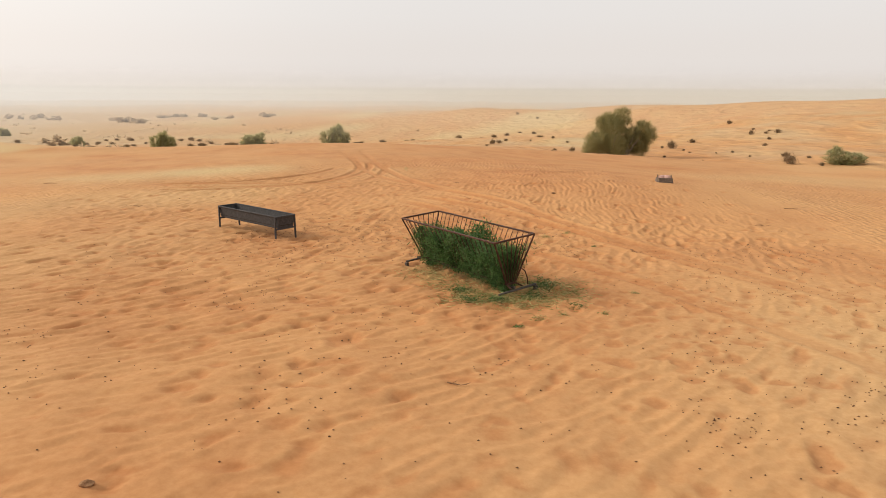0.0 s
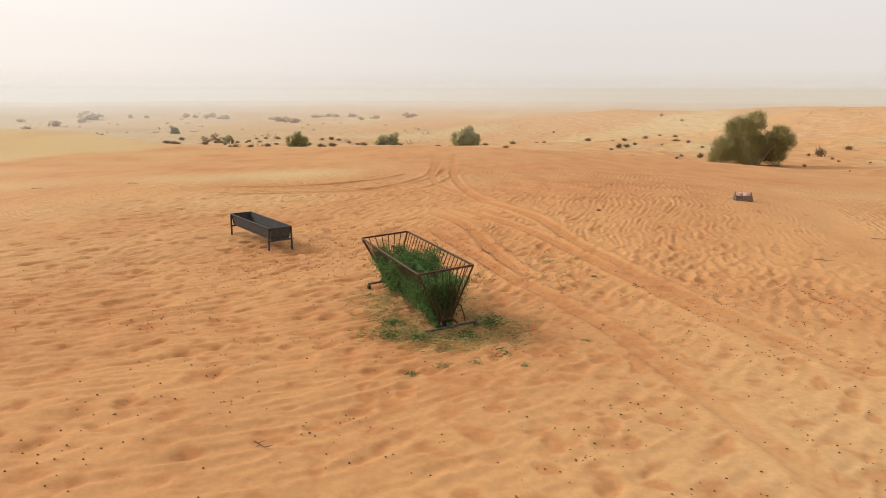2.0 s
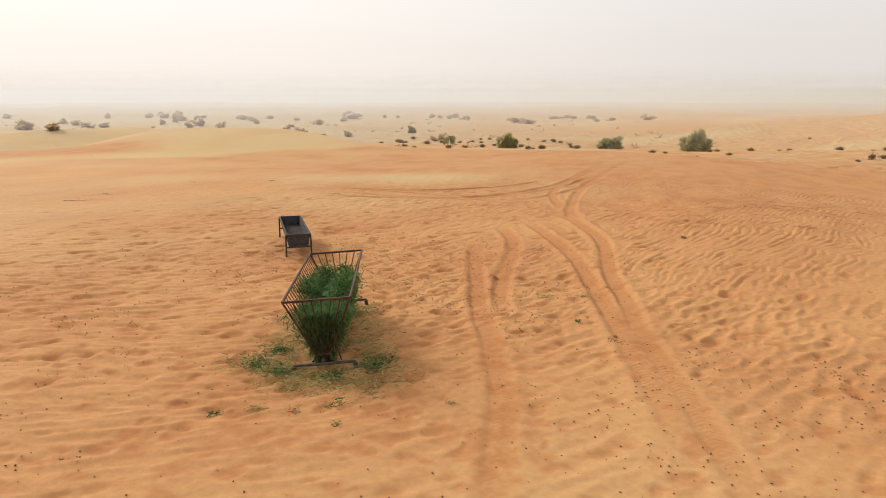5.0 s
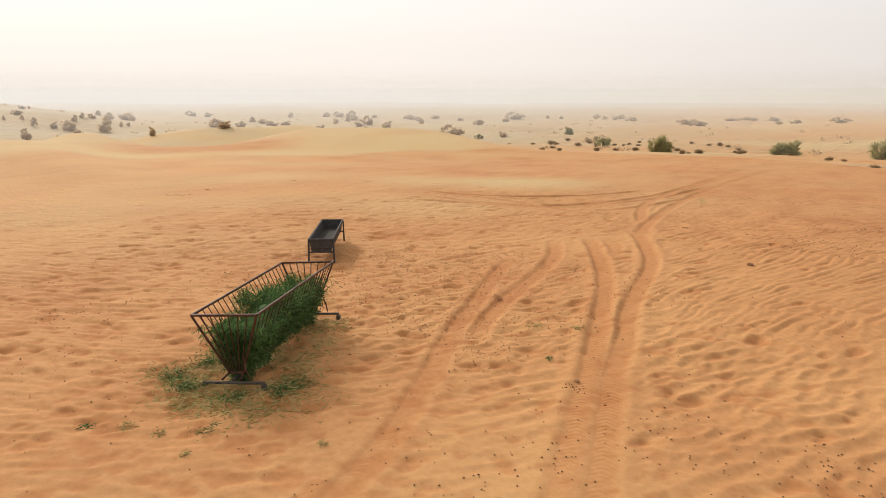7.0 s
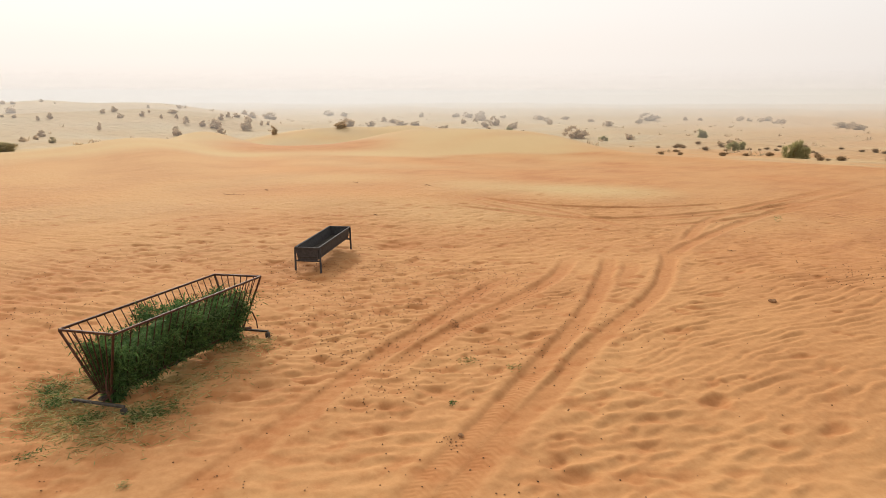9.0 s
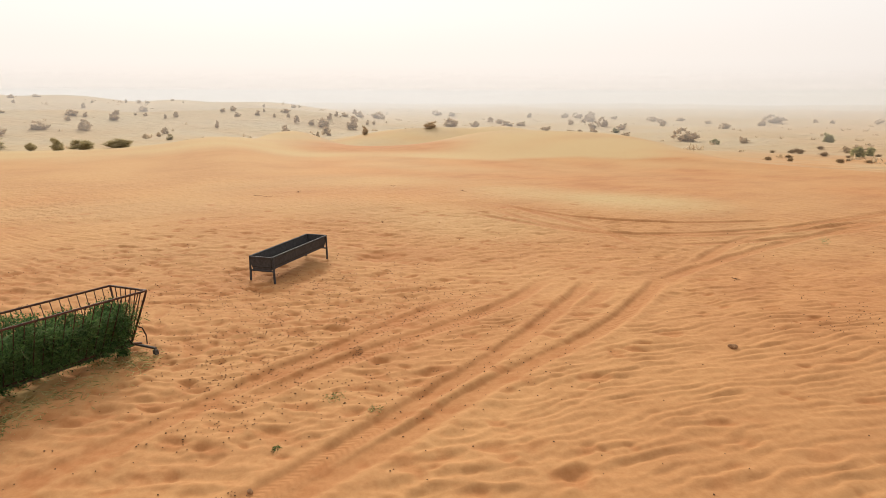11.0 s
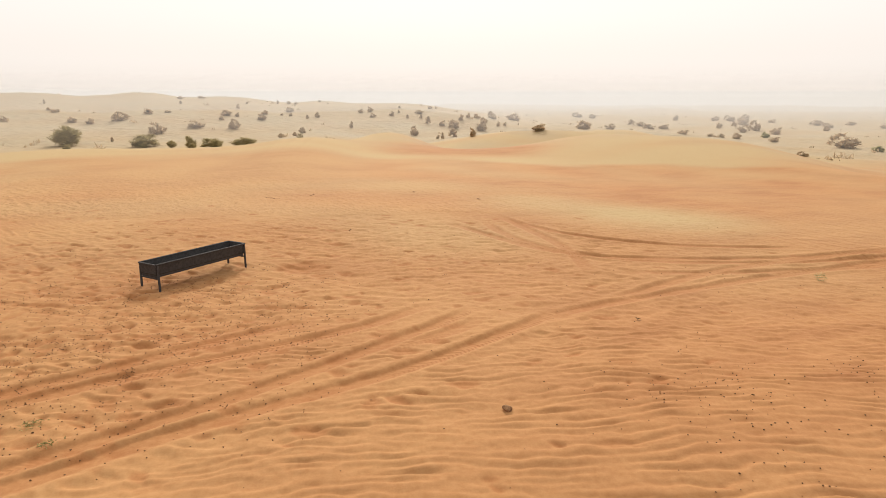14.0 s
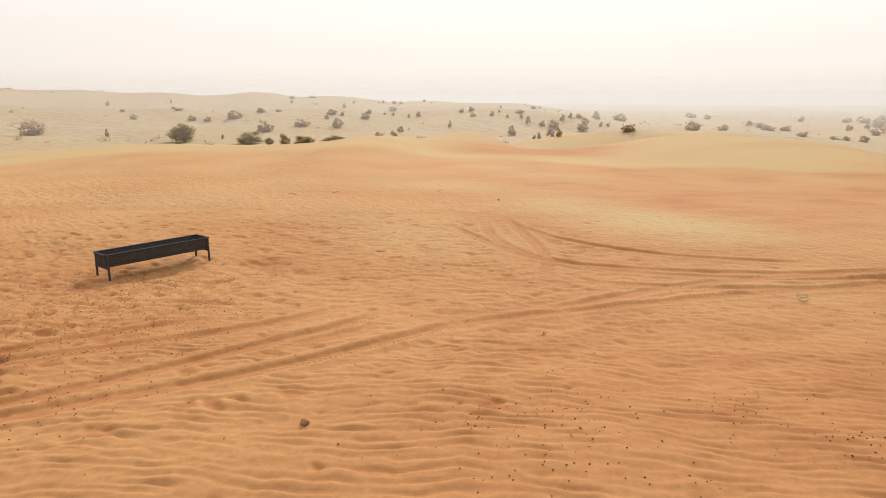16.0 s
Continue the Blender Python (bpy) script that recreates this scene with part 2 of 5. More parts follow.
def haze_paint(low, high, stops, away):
    """A painted glow in place of dusty air: thin at the foot, dense at the horizon, gone above it."""
    m = bpy.data.materials.new("glowing_dust_haze")
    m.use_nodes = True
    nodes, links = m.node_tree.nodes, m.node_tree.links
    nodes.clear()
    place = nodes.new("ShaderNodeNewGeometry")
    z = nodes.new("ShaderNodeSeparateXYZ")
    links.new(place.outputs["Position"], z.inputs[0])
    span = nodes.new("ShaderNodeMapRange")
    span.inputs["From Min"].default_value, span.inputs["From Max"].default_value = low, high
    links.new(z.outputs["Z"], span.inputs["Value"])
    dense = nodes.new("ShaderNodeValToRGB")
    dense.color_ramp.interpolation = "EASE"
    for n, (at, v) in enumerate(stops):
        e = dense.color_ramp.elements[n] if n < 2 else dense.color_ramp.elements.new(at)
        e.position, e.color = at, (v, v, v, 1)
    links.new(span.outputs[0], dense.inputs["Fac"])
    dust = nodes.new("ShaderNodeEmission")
    # the glow is painted brighter on the sun's side
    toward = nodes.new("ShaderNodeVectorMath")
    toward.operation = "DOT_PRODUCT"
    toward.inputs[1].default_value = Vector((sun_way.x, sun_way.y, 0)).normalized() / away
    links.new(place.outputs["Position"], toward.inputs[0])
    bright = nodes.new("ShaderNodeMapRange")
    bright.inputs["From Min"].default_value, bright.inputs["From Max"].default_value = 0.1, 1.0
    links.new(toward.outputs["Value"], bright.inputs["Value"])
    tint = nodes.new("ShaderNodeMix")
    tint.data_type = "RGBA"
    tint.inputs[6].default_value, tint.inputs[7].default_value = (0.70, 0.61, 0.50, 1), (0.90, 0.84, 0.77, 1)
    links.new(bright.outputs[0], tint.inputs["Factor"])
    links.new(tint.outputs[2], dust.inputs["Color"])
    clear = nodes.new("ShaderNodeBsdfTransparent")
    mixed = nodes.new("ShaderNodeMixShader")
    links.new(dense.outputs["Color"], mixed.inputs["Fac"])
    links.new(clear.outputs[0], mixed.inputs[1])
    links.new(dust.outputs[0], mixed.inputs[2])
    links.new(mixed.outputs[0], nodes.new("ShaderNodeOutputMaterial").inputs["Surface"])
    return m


# ---- small building helpers ----
def part(name, bm, material, parent, label=""):
    mesh = bpy.data.meshes.new(name)
    bm.to_mesh(mesh)
    bm.free()
    mesh.materials.append(material)
    ob = new(name, mesh)
    ob.parent = parent
    if label:
        tagged(ob, label)
    return ob


def sheet(name, verts, faces, material, parent=None, smooth=False):
    """A mesh object from arrays of corners and of faces with equal numbers of corners."""
    mesh = bpy.data.meshes.new(name)
    verts, faces = np.asarray(verts, np.float32), np.asarray(faces, np.int32)
    mesh.vertices.add(len(verts))
    mesh.vertices.foreach_set("co", verts.ravel())
    count, side = faces.shape
    mesh.loops.add(count * side)
    mesh.loops.foreach_set("vertex_index", faces.ravel())
    mesh.polygons.add(count)
    mesh.polygons.foreach_set("loop_start", np.arange(0, count * side, side, dtype=np.int32))
    mesh.polygons.foreach_set("use_smooth", np.full(count, smooth))
    mesh.update(calc_edges=True)
    mesh.materials.append(material)
    ob = new(name, mesh)
    ob.parent = parent
    return ob


def rod(bm, a, b, r1, r2=None, sides=6):
    """A round bar from a to b."""
    a, b = Vector(a), Vector(b)
    turn = (b - a).to_track_quat("Z", "Y").to_matrix().to_4x4()
    m = Matrix.Translation((a + b) / 2) @ turn
    bmesh.ops.create_cone(bm, cap_ends=True, segments=sides, radius1=r1, radius2=r1 if r2 is None else r2, depth=(b - a).length, matrix=m)


def slab(bm, a, b, wide, high, bevel=0.004):
    """A square bar from a to b with softened edges."""
    a, b = Vector(a), Vector(b)
    way = (b - a).normalized()
    side = way.cross(Vector((0, 0, 1)))
    side = side.normalized() if side.length > 1e-4 else Vector((1, 0, 0))
    up = side.cross(way).normalized()
    corners = []
    for end in (a, b):
        corners.append([bm.verts.new(end + side * (wide / 2 * s) + up * (high / 2 * u)) for s, u in ((-1, -1), (1, -1), (1, 1), (-1, 1))])
    made = [bm.faces.new(corners[0]), bm.faces.new(corners[1][::-1])]
    for k in range(4):
        made.append(bm.faces.new((corners[0][k], corners[1][k], corners[1][(k + 1) % 4], corners[0][(k + 1) % 4])))
    bmesh.ops.recalc_face_normals(bm, faces=made)
    if bevel:
        edges = list({e for f in made for e in f.edges})
        bmesh.ops.bevel(bm, geom=edges, offset=bevel, segments=1, affect="EDGES")


def blades(rng, count, place, way, length, wide, bend=0.3):
    """Thin curved blades, each two quads long: places and ways are (count, 3)."""
    way = way / np.linalg.norm(way, axis=1, keepdims=True)
    side = np.cross(way, rng.normal(size=(count, 3)))
    side /= np.linalg.norm(side, axis=1, keepdims=True) + 1e-9
    curl = np.cross(way, side) * bend
    length, wide = length[:, None], wide[:, None]
    rows = []
    for k, w in ((0.0, 0.6), (0.5, 1.0), (1.0, 0.25)):
        mid = place + way * length * k + curl * length * k * k
        rows += [mid - side * wide * w / 2, mid + side * wide * w / 2]
    verts = np.stack(rows, 1).reshape(-1, 3)
    base = np.arange(count)[:, None] * 6
    faces = np.concatenate([base + np.array([[0, 1, 3, 2]]), base + np.array([[2, 3, 5, 4]])])
    return verts, faces


# ---- the lie of the land, in metres ----
MID = (2.0, 12.0)
RIM_BEARING = (-180, -130, -80, -40, -26, -10, 0, 8, 16, 24, 30, 38, 46, 50, 54, 58, 63, 70, 78, 83, 89, 95, 102, 110, 118, 126, 180)
RIM_AWAY = (36, 34, 26, 23, 24, 26, 27, 28, 30, 32, 34, 35, 35, 35, 35, 35, 36, 37, 37, 38, 38, 37, 35, 36, 40, 41, 36)
RIM_HIGH = (-.3, -.2, -.3, -.5, -.62, -.55, -.45, -.35, -.3, -.4, -.55, -.7, -.8, -.85, -.8, -.75, -.6, -.45, -.4, -.55, .72, .0, -.05, .1, -.35, -.7, -.3)
# dunes behind the rim: place, rise, half width along the crest, half depth, turn
DUNES = [(-39.1, 38.5, 1.75, 8.5, 11, 1.16), (-35.8, 42.8, 0.65, 6, 9, 1.05), (-41.9, 32.0, 0.82, 5, 8, 1.27), (-49.2, 18.0, 1.88, 4, 7, 1.55), (-62.5, 32.3, 1.99, 10, 9, 1.35), (-67.5, 43.7, 2.0, 9, 8, 1.23)]
PLAIN_AWAY = (40, 55, 75, 100, 130, 180, 230, 300, 400, 600, 3000)
PLAIN_HIGH = (-1.9, -2.2, -2.8, -4.0, -5.6, -5.8, -7.4, -7.8, -6.5, -3.5, 6.0)


def soft_step(v):
    v = np.clip(v, 0.0, 1.0)
    return v * v * (3 - 2 * v)


def smooth_table(v, xs, ys, spread):
    """A table read with rounded corners."""
    return sum(np.interp(v + k * spread, xs, ys) for k in (-1, -0.5, 0, 0.5, 1)) / 5


def swell(x, y, size, turn, seed):
    """Soft rolling waves between -1 and 1."""
    c, s = math.cos(turn), math.sin(turn)
    u, v = (c * x + s * y) / size, (c * y - s * x) / size
    u2, v2 = u + 0.7 * np.sin(1.3 * v + seed), v + 0.6 * np.sin(1.1 * u + 2.1 * seed)
    return 0.5 * np.sin(2.1 * u2 + seed) * np.cos(1.7 * v2) + 0.5 * np.sin(1.3 * (u2 + v2) + 3 * seed)


def grain(x, y, size, seed):
    """Gradient noise between about -1 and 1."""
    u, v = x / size + 37.0 * seed, y / size - 19.0 * seed
    i, j = np.floor(u).astype(np.int64), np.floor(v).astype(np.int64)
    fu, fv = u - i, v - j

    def corner(a, b):
        h = (i + a) * 374761393 + (j + b) * 668265263 + seed * 974634777
        h = ((h ^ (h >> 13)) * 1274126177) & 0xFFFFFFFF
        turn = (h ^ (h >> 16)) / 4294967296.0 * 2 * math.pi * 16
        return np.cos(turn) * (fu - a) + np.sin(turn) * (fv - b)

    su, sv = fu**3 * (fu * (fu * 6 - 15) + 10), fv**3 * (fv * (fv * 6 - 15) + 10)
    low = corner(0, 0) * (1 - su) + corner(1, 0) * su
    high = corner(0, 1) * (1 - su) + corner(1, 1) * su
    return 1.5 * (low * (1 - sv) + high * sv)


def land(x, y):
    """The height of the ground, without the small marks on it."""
    dx, dy = x - MID[0], y - MID[1]
    away, bearing = np.hypot(dx, dy), np.degrees(np.arctan2(-dx, dy))
    near = (0.28 * np.exp(-((x - 3.2) / 4.2) ** 2 - ((y - 19.5) / 4.5) ** 2) + 0.2 * np.exp(-((x + 3) / 5) ** 2 - ((y - 3.5) / 4.5) ** 2)
            + 0.12 * np.exp(-((x + 8) / 3.5) ** 2 - ((y - 12) / 3) ** 2) - 0.08 * np.exp(-((x + 4.5) / 3) ** 2 - ((y - 15) / 2.5) ** 2) - 0.02)
    edge = smooth_table(bearing, RIM_BEARING, RIM_AWAY, 6)
    high = smooth_table(bearing, RIM_BEARING, RIM_HIGH, 3)
    inner = soft_step((away / edge - 0.35) / 0.65)
    top = near * (1 - inner) + high * inner
    plain = smooth_table(away, PLAIN_AWAY, PLAIN_HIGH, 12)
    plain = plain + 0.7 * swell(x, y, 16.0, 0.5, 1.3) * soft_step((away - 45) / 40) + 1.2 * swell(x, y, 55.0, 0.9, 0.4) * soft_step((away - 150) / 120)
    east = smooth_table(bearing, (-60, -31, -20, -8, 0, 8, 16, 25, 33), (7.4, 7.0, 6.3, 5.6, 4.5, 3.3, 2.6, 0.8, 0), 5) * soft_step((bearing + 150) / 60)
    ridge = smooth_table(bearing, (-60, -31, -20, -8, 0, 8, 20), (108, 112, 120, 150, 172, 195, 222), 5)
    plain = plain + east * np.exp(-((away - ridge) / smooth_table(bearing, (-25, 5), (42, 32), 5)) ** 2)
    west = smooth_table(bearing, (66, 76, 86, 95, 105, 112, 118, 121, 124, 127, 132, 150, 180), (0, 2.5, 7.2, 8.8, 10.7, 11.6, 12.2, 10.8, 11.8, 15.6, 16.6, 16.0, 12.0), 3)
    west = west * (1 + 0.03 * np.sin(bearing * 0.9) + 0.05 * np.sin(bearing * 0.37 + 1))
    plain = plain + west * np.exp(-((away - 245) / 80) ** 2)
    plain = plain - 2.2 * np.exp(-((x + 30) / 24) ** 2 - ((y - 108) / 26) ** 2)
    plain = plain + 2.2 * np.exp(-((x + 185) / 22) ** 2 - ((y - 24) / 30) ** 2) + 1.8 * np.exp(-((x + 128) / 16) ** 2 - ((y - 62) / 26) ** 2)
    out = soft_step((away - edge) / smooth_table(bearing, (-60, 34, 48, 62, 130), (10, 10, 15, 19, 19), 5))
    z = top * (1 - out) + plain * out
    for mx, my, rise, wide, deep, turn in DUNES:
        c, s = math.cos(turn), math.sin(turn)
        u, v = c * (x - mx) + s * (y - my), c * (y - my) - s * (x - mx)
        v = v + 0.25 * wide * (u / (3 * wide)) ** 2
        slope = np.where(v > 0, 0.55 * deep, deep)
        z = z + rise * np.exp(-((u / wide) ** 2)) * np.exp(-np.abs(v / slope) ** 1.7)
    return z

# ---- ground: one sheet of sand from the feeding place to the horizon ----
RUTS = [
    [(5.6, 8.7), (4.95, 9.8), (4.5, 10.5), (3.74, 11.64), (3.24, 12.35), (2.65, 13.4), (2.1, 14.2), (1.7, 15.0), (1.25, 16.0), (0.7, 16.83), (0.2, 17.4), (-0.6, 18.35), (-1.3, 18.9)],
    [(5.0, 9.2), (4.06, 10.72), (3.54, 11.43), (2.63, 12.85), (2.0, 13.75), (1.4, 14.66), (0.8, 15.4), (0.2, 16.05), (-0.6, 16.9), (-1.6, 17.9)],
    [(5.2, 5.6), (4.2, 7.4), (3.27, 9.1), (2.88, 9.73), (2.32, 10.5), (1.74, 11.22), (1.03, 12.1), (0.5, 12.9), (0.0, 13.55), (-0.45, 14.2), (-0.85, 14.8), (-1.25, 15.6)],
    [(1.9, 11.3), (1.08, 12.6), (0.78, 13.14), (0.43, 13.8), (0.12, 14.5), (-0.3, 15.3), (-0.76, 16.0), (-1.3, 16.6), (-1.9, 17.2)],
    [(-0.3, 17.9), (-0.75, 18.65), (-1.2, 19.5), (-1.55, 20.3), (-2.28, 21.97), (-2.9, 23.8), (-3.8, 26.6), (-6.4, 36.8)],
    [(-1.1, 19.2), (-2.4, 21.0), (-3.3, 22.6), (-4.0, 24.8), (-5.5, 30.0), (-7.6, 37.0)],
    [(-8.7, 17.8), (-7.1, 18.55), (-5.62, 19.2), (-4.55, 20.06), (-4.1, 21.5), (-3.8, 23.3), (-4.4, 26.5), (-6.3, 34.0)],
    [(-9.8, 19.3), (-7.6, 19.7), (-5.2, 20.1), (-2.7, 19.8)],
    [(-9.4, 19.2), (-8.37, 19.5), (-7.33, 20.07), (-6.41, 20.7), (-5.4, 21.9), (-4.9, 23.5), (-4.9, 25.5)],
    [(0.6, 15.85), (0.18, 16.5), (-0.35, 17.25), (-1.18, 17.8)],
    [(-9.0, 18.9), (-7.0, 19.0), (-5.3, 19.5), (-4.2, 20.6), (-3.6, 22.2), (-3.6, 24.5), (-4.3, 28.0)],
    [(-3.3, 20.0), (-2.9, 21.6), (-2.9, 23.6), (-3.5, 27.0)],
]

# hollows scraped into the sand: place, half length, half width
SCRAPES = [(-4.46, 14.78, 0.42, 0.32)]


def axis(stretches, grow, reach):
    """Grid lines: close together in the given stretches, ever wider apart outside."""
    inner = np.concatenate([np.arange(low, high, step) for low, high, step in stretches])

    def outward(step):
        far = np.cumsum(step * np.cumprod(np.full(400, grow)))
        return far[far < reach]

    return np.concatenate([(inner[0] - outward(stretches[0][2]))[::-1], inner, inner[-1] + outward(stretches[-1][2])])


def rut_marks(x, y, line, rng):
    """A tyre's rut with low banks: height, pressed width, floor, tread and the way along it, for each place near the line."""
    pts = np.array(line)
    k = np.arange(len(pts))
    fine = np.linspace(0, len(pts) - 1, 6 * len(pts))
    curve = np.stack([np.convolve(np.pad(np.interp(fine, k, pts[:, n]), 3, mode="edge"), np.ones(7) / 7, "valid") for n in (0, 1)], 1)
    best, along, side, done = np.full(x.shape, 9.0), np.zeros(x.shape), np.zeros(x.shape), 0.0
    for a, b in zip(curve[:-1], curve[1:]):
        way = b - a
        long = np.hypot(*way) + 1e-9
        at = np.nonzero((x > min(a[0], b[0]) - 0.6) & (x < max(a[0], b[0]) + 0.6) & (y > min(a[1], b[1]) - 0.6) & (y < max(a[1], b[1]) + 0.6))
        px, py = x[at] - a[0], y[at] - a[1]
        u = np.clip((px * way[0] + py * way[1]) / long**2, 0, 1)
        off = np.hypot(px - u * way[0], py - u * way[1])
        closer = off < best[at]
        at = tuple(n[closer] for n in at)
        best[at], along[at] = off[closer], (done + u * long)[closer]
        side[at] = np.sign(px * way[1] - py * way[0])[closer]
        done += long
    wander = 0.008 * np.sin(along * 1.3 + rng.uniform(0, 6)) + 0.014 * grain(x, y, 0.4, 41)
    off = side * best + wander
    wear = 0.74 + 0.26 * np.sin(along * 0.9 + rng.uniform(0, 6)) * np.sin(along * 0.37 + 1) + 0.3 * grain(x, y, 0.5, 42)
    ends = soft_step(along / 1.2) * soft_step((done - along) / 1.2) * (best < 0.55)
    floor = 1 / (1 + np.abs(off / 0.125) ** 9)
    cut = -0.040 * floor * (1 - 0.35 * off / 0.125 * floor) + 0.015 * np.exp(-(((np.abs(off) - 0.2) / 0.06) ** 2))
    tread = np.exp(-(((off - 0.015) / 0.095) ** 6)) * ends * soft_step(0.1 + 1.2 * np.sin(along * 0.8 + rng.uniform(0, 6)))
    return cut * wear * ends, np.exp(-((best / 0.26) ** 4)) * ends, floor * ends, tread, along + 0.7 * np.abs(off)


def build_ground():
    rng = np.random.default_rng(4)
    gx, gy = axis([(-9.0, 0.0, 0.042), (0.0, 6.4, 0.0245)], 1.05, 2600), axis([(3.4, 24.0, 0.0265)], 1.05, 2600)
    x, y = np.meshgrid(gx, gy)
    z = land(x, y)
    away = np.hypot(x - MID[0], y - MID[1])
    bearing = np.degrees(np.arctan2(-(x - MID[0]), y - MID[1]))
    close = 1 - soft_step((away - 15) / 12)
    step_x, step_y = np.meshgrid(np.gradient(gx), np.gradient(gy))
    dense = soft_step((0.11 - np.maximum(step_x, step_y)) / 0.06)
    patch = np.clip(0.5 + 0.8 * grain(x, y, 3.5, 1), 0, 1)
    trod = np.maximum(np.exp(-((x + 1.5) / 6.5) ** 4 - ((y - 11) / 6.0) ** 4), np.exp(-((x + 4.5) / 6.0) ** 4 - ((y - 16.0) / 5.5) ** 4))
    broken = np.clip(0.55 + 0.8 * grain(x, y * 0.6, 0.8, 7) + 0.35 * grain(x, y, 0.35, 9), 0.05, 1)
    lumpy = soft_step((x - 0.8 + 0.5 * (10 - y)) / 2.5) * (1 - soft_step((y - 13.5) / 3.5))
    rippled = (1 - soft_step((away - 11.5) / 9)) * (0.5 + 0.5 * (1 - patch)) * (1 - 0.75 * trod) * (0.2 + 0.75 * broken)
    # the finely shaped stretch of the sheet: wind ripples, trodden bowls and hoof prints
    i0, i1 = np.searchsorted(gx, (-13.0, 9.0))
    j0, j1 = np.searchsorted(gy, (1.5, 27.0))
    here = (slice(j0, j1), slice(i0, i1))
    cx, cy, fade = x[here], y[here], dense[here] * close[here]
    tread_here, lump_here = trod[here], lumpy[here]
    # the crests run northward, leaning east in the south
    lean_y = np.linspace(-5, 40, 400)
    lean_k = 0.08 + 0.62 * soft_step((13 - lean_y) / 9)
    lean = np.interp(cy, lean_y, np.cumsum(lean_k) * (lean_y[1] - lean_y[0]))
    slope = np.interp(cy, lean_y, lean_k)
    u = (cx - lean) / np.sqrt(1 + slope**2)
    v = cy * np.sqrt(1 + slope**2)
    warp = 0.20 * grain(cx, cy, 2.2, 5) + 0.09 * grain(cx, cy * 0.8, 0.6, 6) + 0.045 * grain(cx, cy, 0.28, 8)
    phase = (u + warp) * 2 * math.pi / 0.145
    ripple = (0.5 + 0.5 * np.sin(phase + 0.75 * np.sin(phase + 0.9))) ** 1.35 - 0.45
    lens = np.clip(0.45 + 1.0 * grain(u * 1.4, v * 0.75, 0.4, 22) + 0.4 * grain(cx, cy, 1.6, 24), 0.0, 1.15)
    north = soft_step((cy - 15.5) / 3) * soft_step((1.5 - cx + 0.25 * (cy - 16)) / 2.5)
    calm = (1 - 0.35 * tread_here) * (1 - 0.5 * north) * (1 - 0.6 * soft_step((cx - 4.0) / 1.6)) * (1 + 0.5 * soft_step((cy - 13.5) / 2) * soft_step((cx + 3.5) / 2)) * (1 - 0.5 * lump_here * (1 - soft_step((6.5 - cx + 0.3 * (cy - 10)) / -1.5)))
    small = (u + 0.8 * warp + 0.05 * grain(cx, cy, 0.4, 31)) * 2 * math.pi / 0.118
    small = (0.5 + 0.5 * np.sin(small + 0.6 * np.sin(small))) * np.clip(0.3 + 1.2 * grain(u * 1.3, v * 0.8, 0.42, 32), 0, 1)
    calm = calm * (1 - 0.35 * soft_step((9.5 - cy) / 3))
    fine = (0.0185 * ripple * lens + 0.0085 * small) * calm
    # bowls with sharp crests between them, longer along the wind's crests
    bowls = -np.abs(grain(u * 1.35, v * 0.7, 0.34, 25) + 0.15 * grain(cx, cy, 0.9, 26))
    dents = -np.abs(grain(u * 1.2, v * 0.85, 0.19, 27))
    weight = np.clip(0.34 - 0.17 * soft_step((cy - 13.5) / 2) * soft_step((cx + 2.0) / 2) + 0.72 * tread_here + 0.3 * lump_here + 0.3 * north, 0, 1) * (0.6 + 0.4 * patch[here])
    fine = fine + weight * (0.052 * bowls + 0.026 * dents) + 0.012 * grain(cx, cy, 0.75, 28) * (0.5 + weight) + 0.016 * grain(cx, cy, 1.4, 4)
    wx, wy = 0.045 * grain(cx, cy, 0.17, 29), 0.045 * grain(cx, cy, 0.17, 30)
    hx, hy = gx[i0:i1], gy[j0:j1]
    prints = np.zeros_like(z)
    mine = prints[here]
    spots = np.concatenate([rng.normal((-1.5, 11.0), (3.6, 3.2), (2300, 2)), rng.uniform((-9, 2), (7, 25), (420, 2)), rng.normal((4.2, 8.5), (1.9, 3.0), (420, 2)), rng.uniform((-3, 3.5), (4, 9), (220, 2))])
    for px, py in spots:
        wide, long, turn = 0.035 + 0.06 * rng.uniform(0, 1) ** 1.5, rng.uniform(1.1, 2.2), rng.normal(1.2, 0.6)
        deep = (0.004 + 0.020 * rng.uniform(0, 1) ** 1.8) * (0.5 + wide / 0.12)
        reach = wide * long * 2.1
        a0, a1 = np.searchsorted(hx, (px - reach, px + reach))
        b0, b1 = np.searchsorted(hy, (py - reach, py + reach))
        if a1 - a0 < 3 or b1 - b0 < 3:
            continue
        box = (slice(b0, b1), slice(a0, a1))
        ax, ay = cx[box] - px + wx[box], cy[box] - py + wy[box]
        c, s = math.cos(turn), math.sin(turn)
        q = np.sqrt(((c * ax + s * ay) / (wide * long)) ** 2 + ((c * ay - s * ax) / wide) ** 2)
        mine[box] += -deep / (1 + q**3.5) + deep * 0.25 * np.exp(-((q - 1.55) / 0.4) ** 2)
    for sx, sy, long, wide in SCRAPES:
        mine -= 0.05 * np.exp(-(((cx - sx) / wide) ** 2 + ((cy - sy) / long) ** 2 + 0.5 * grain(cx, cy, 0.3, 36)) ** 2)
    relief = np.zeros_like(z)
    gentle = 1 - 0.5 * lump_here * soft_step((12.5 - cy) / 2)
    relief[here] = fade * (fine + np.maximum(mine, -0.05)) * gentle
    # tyre tracks press the surface flat
    near = (slice(*np.searchsorted(gy, (4.0, 38.0))), slice(*np.searchsorted(gx, (-11.0, 7.0))))
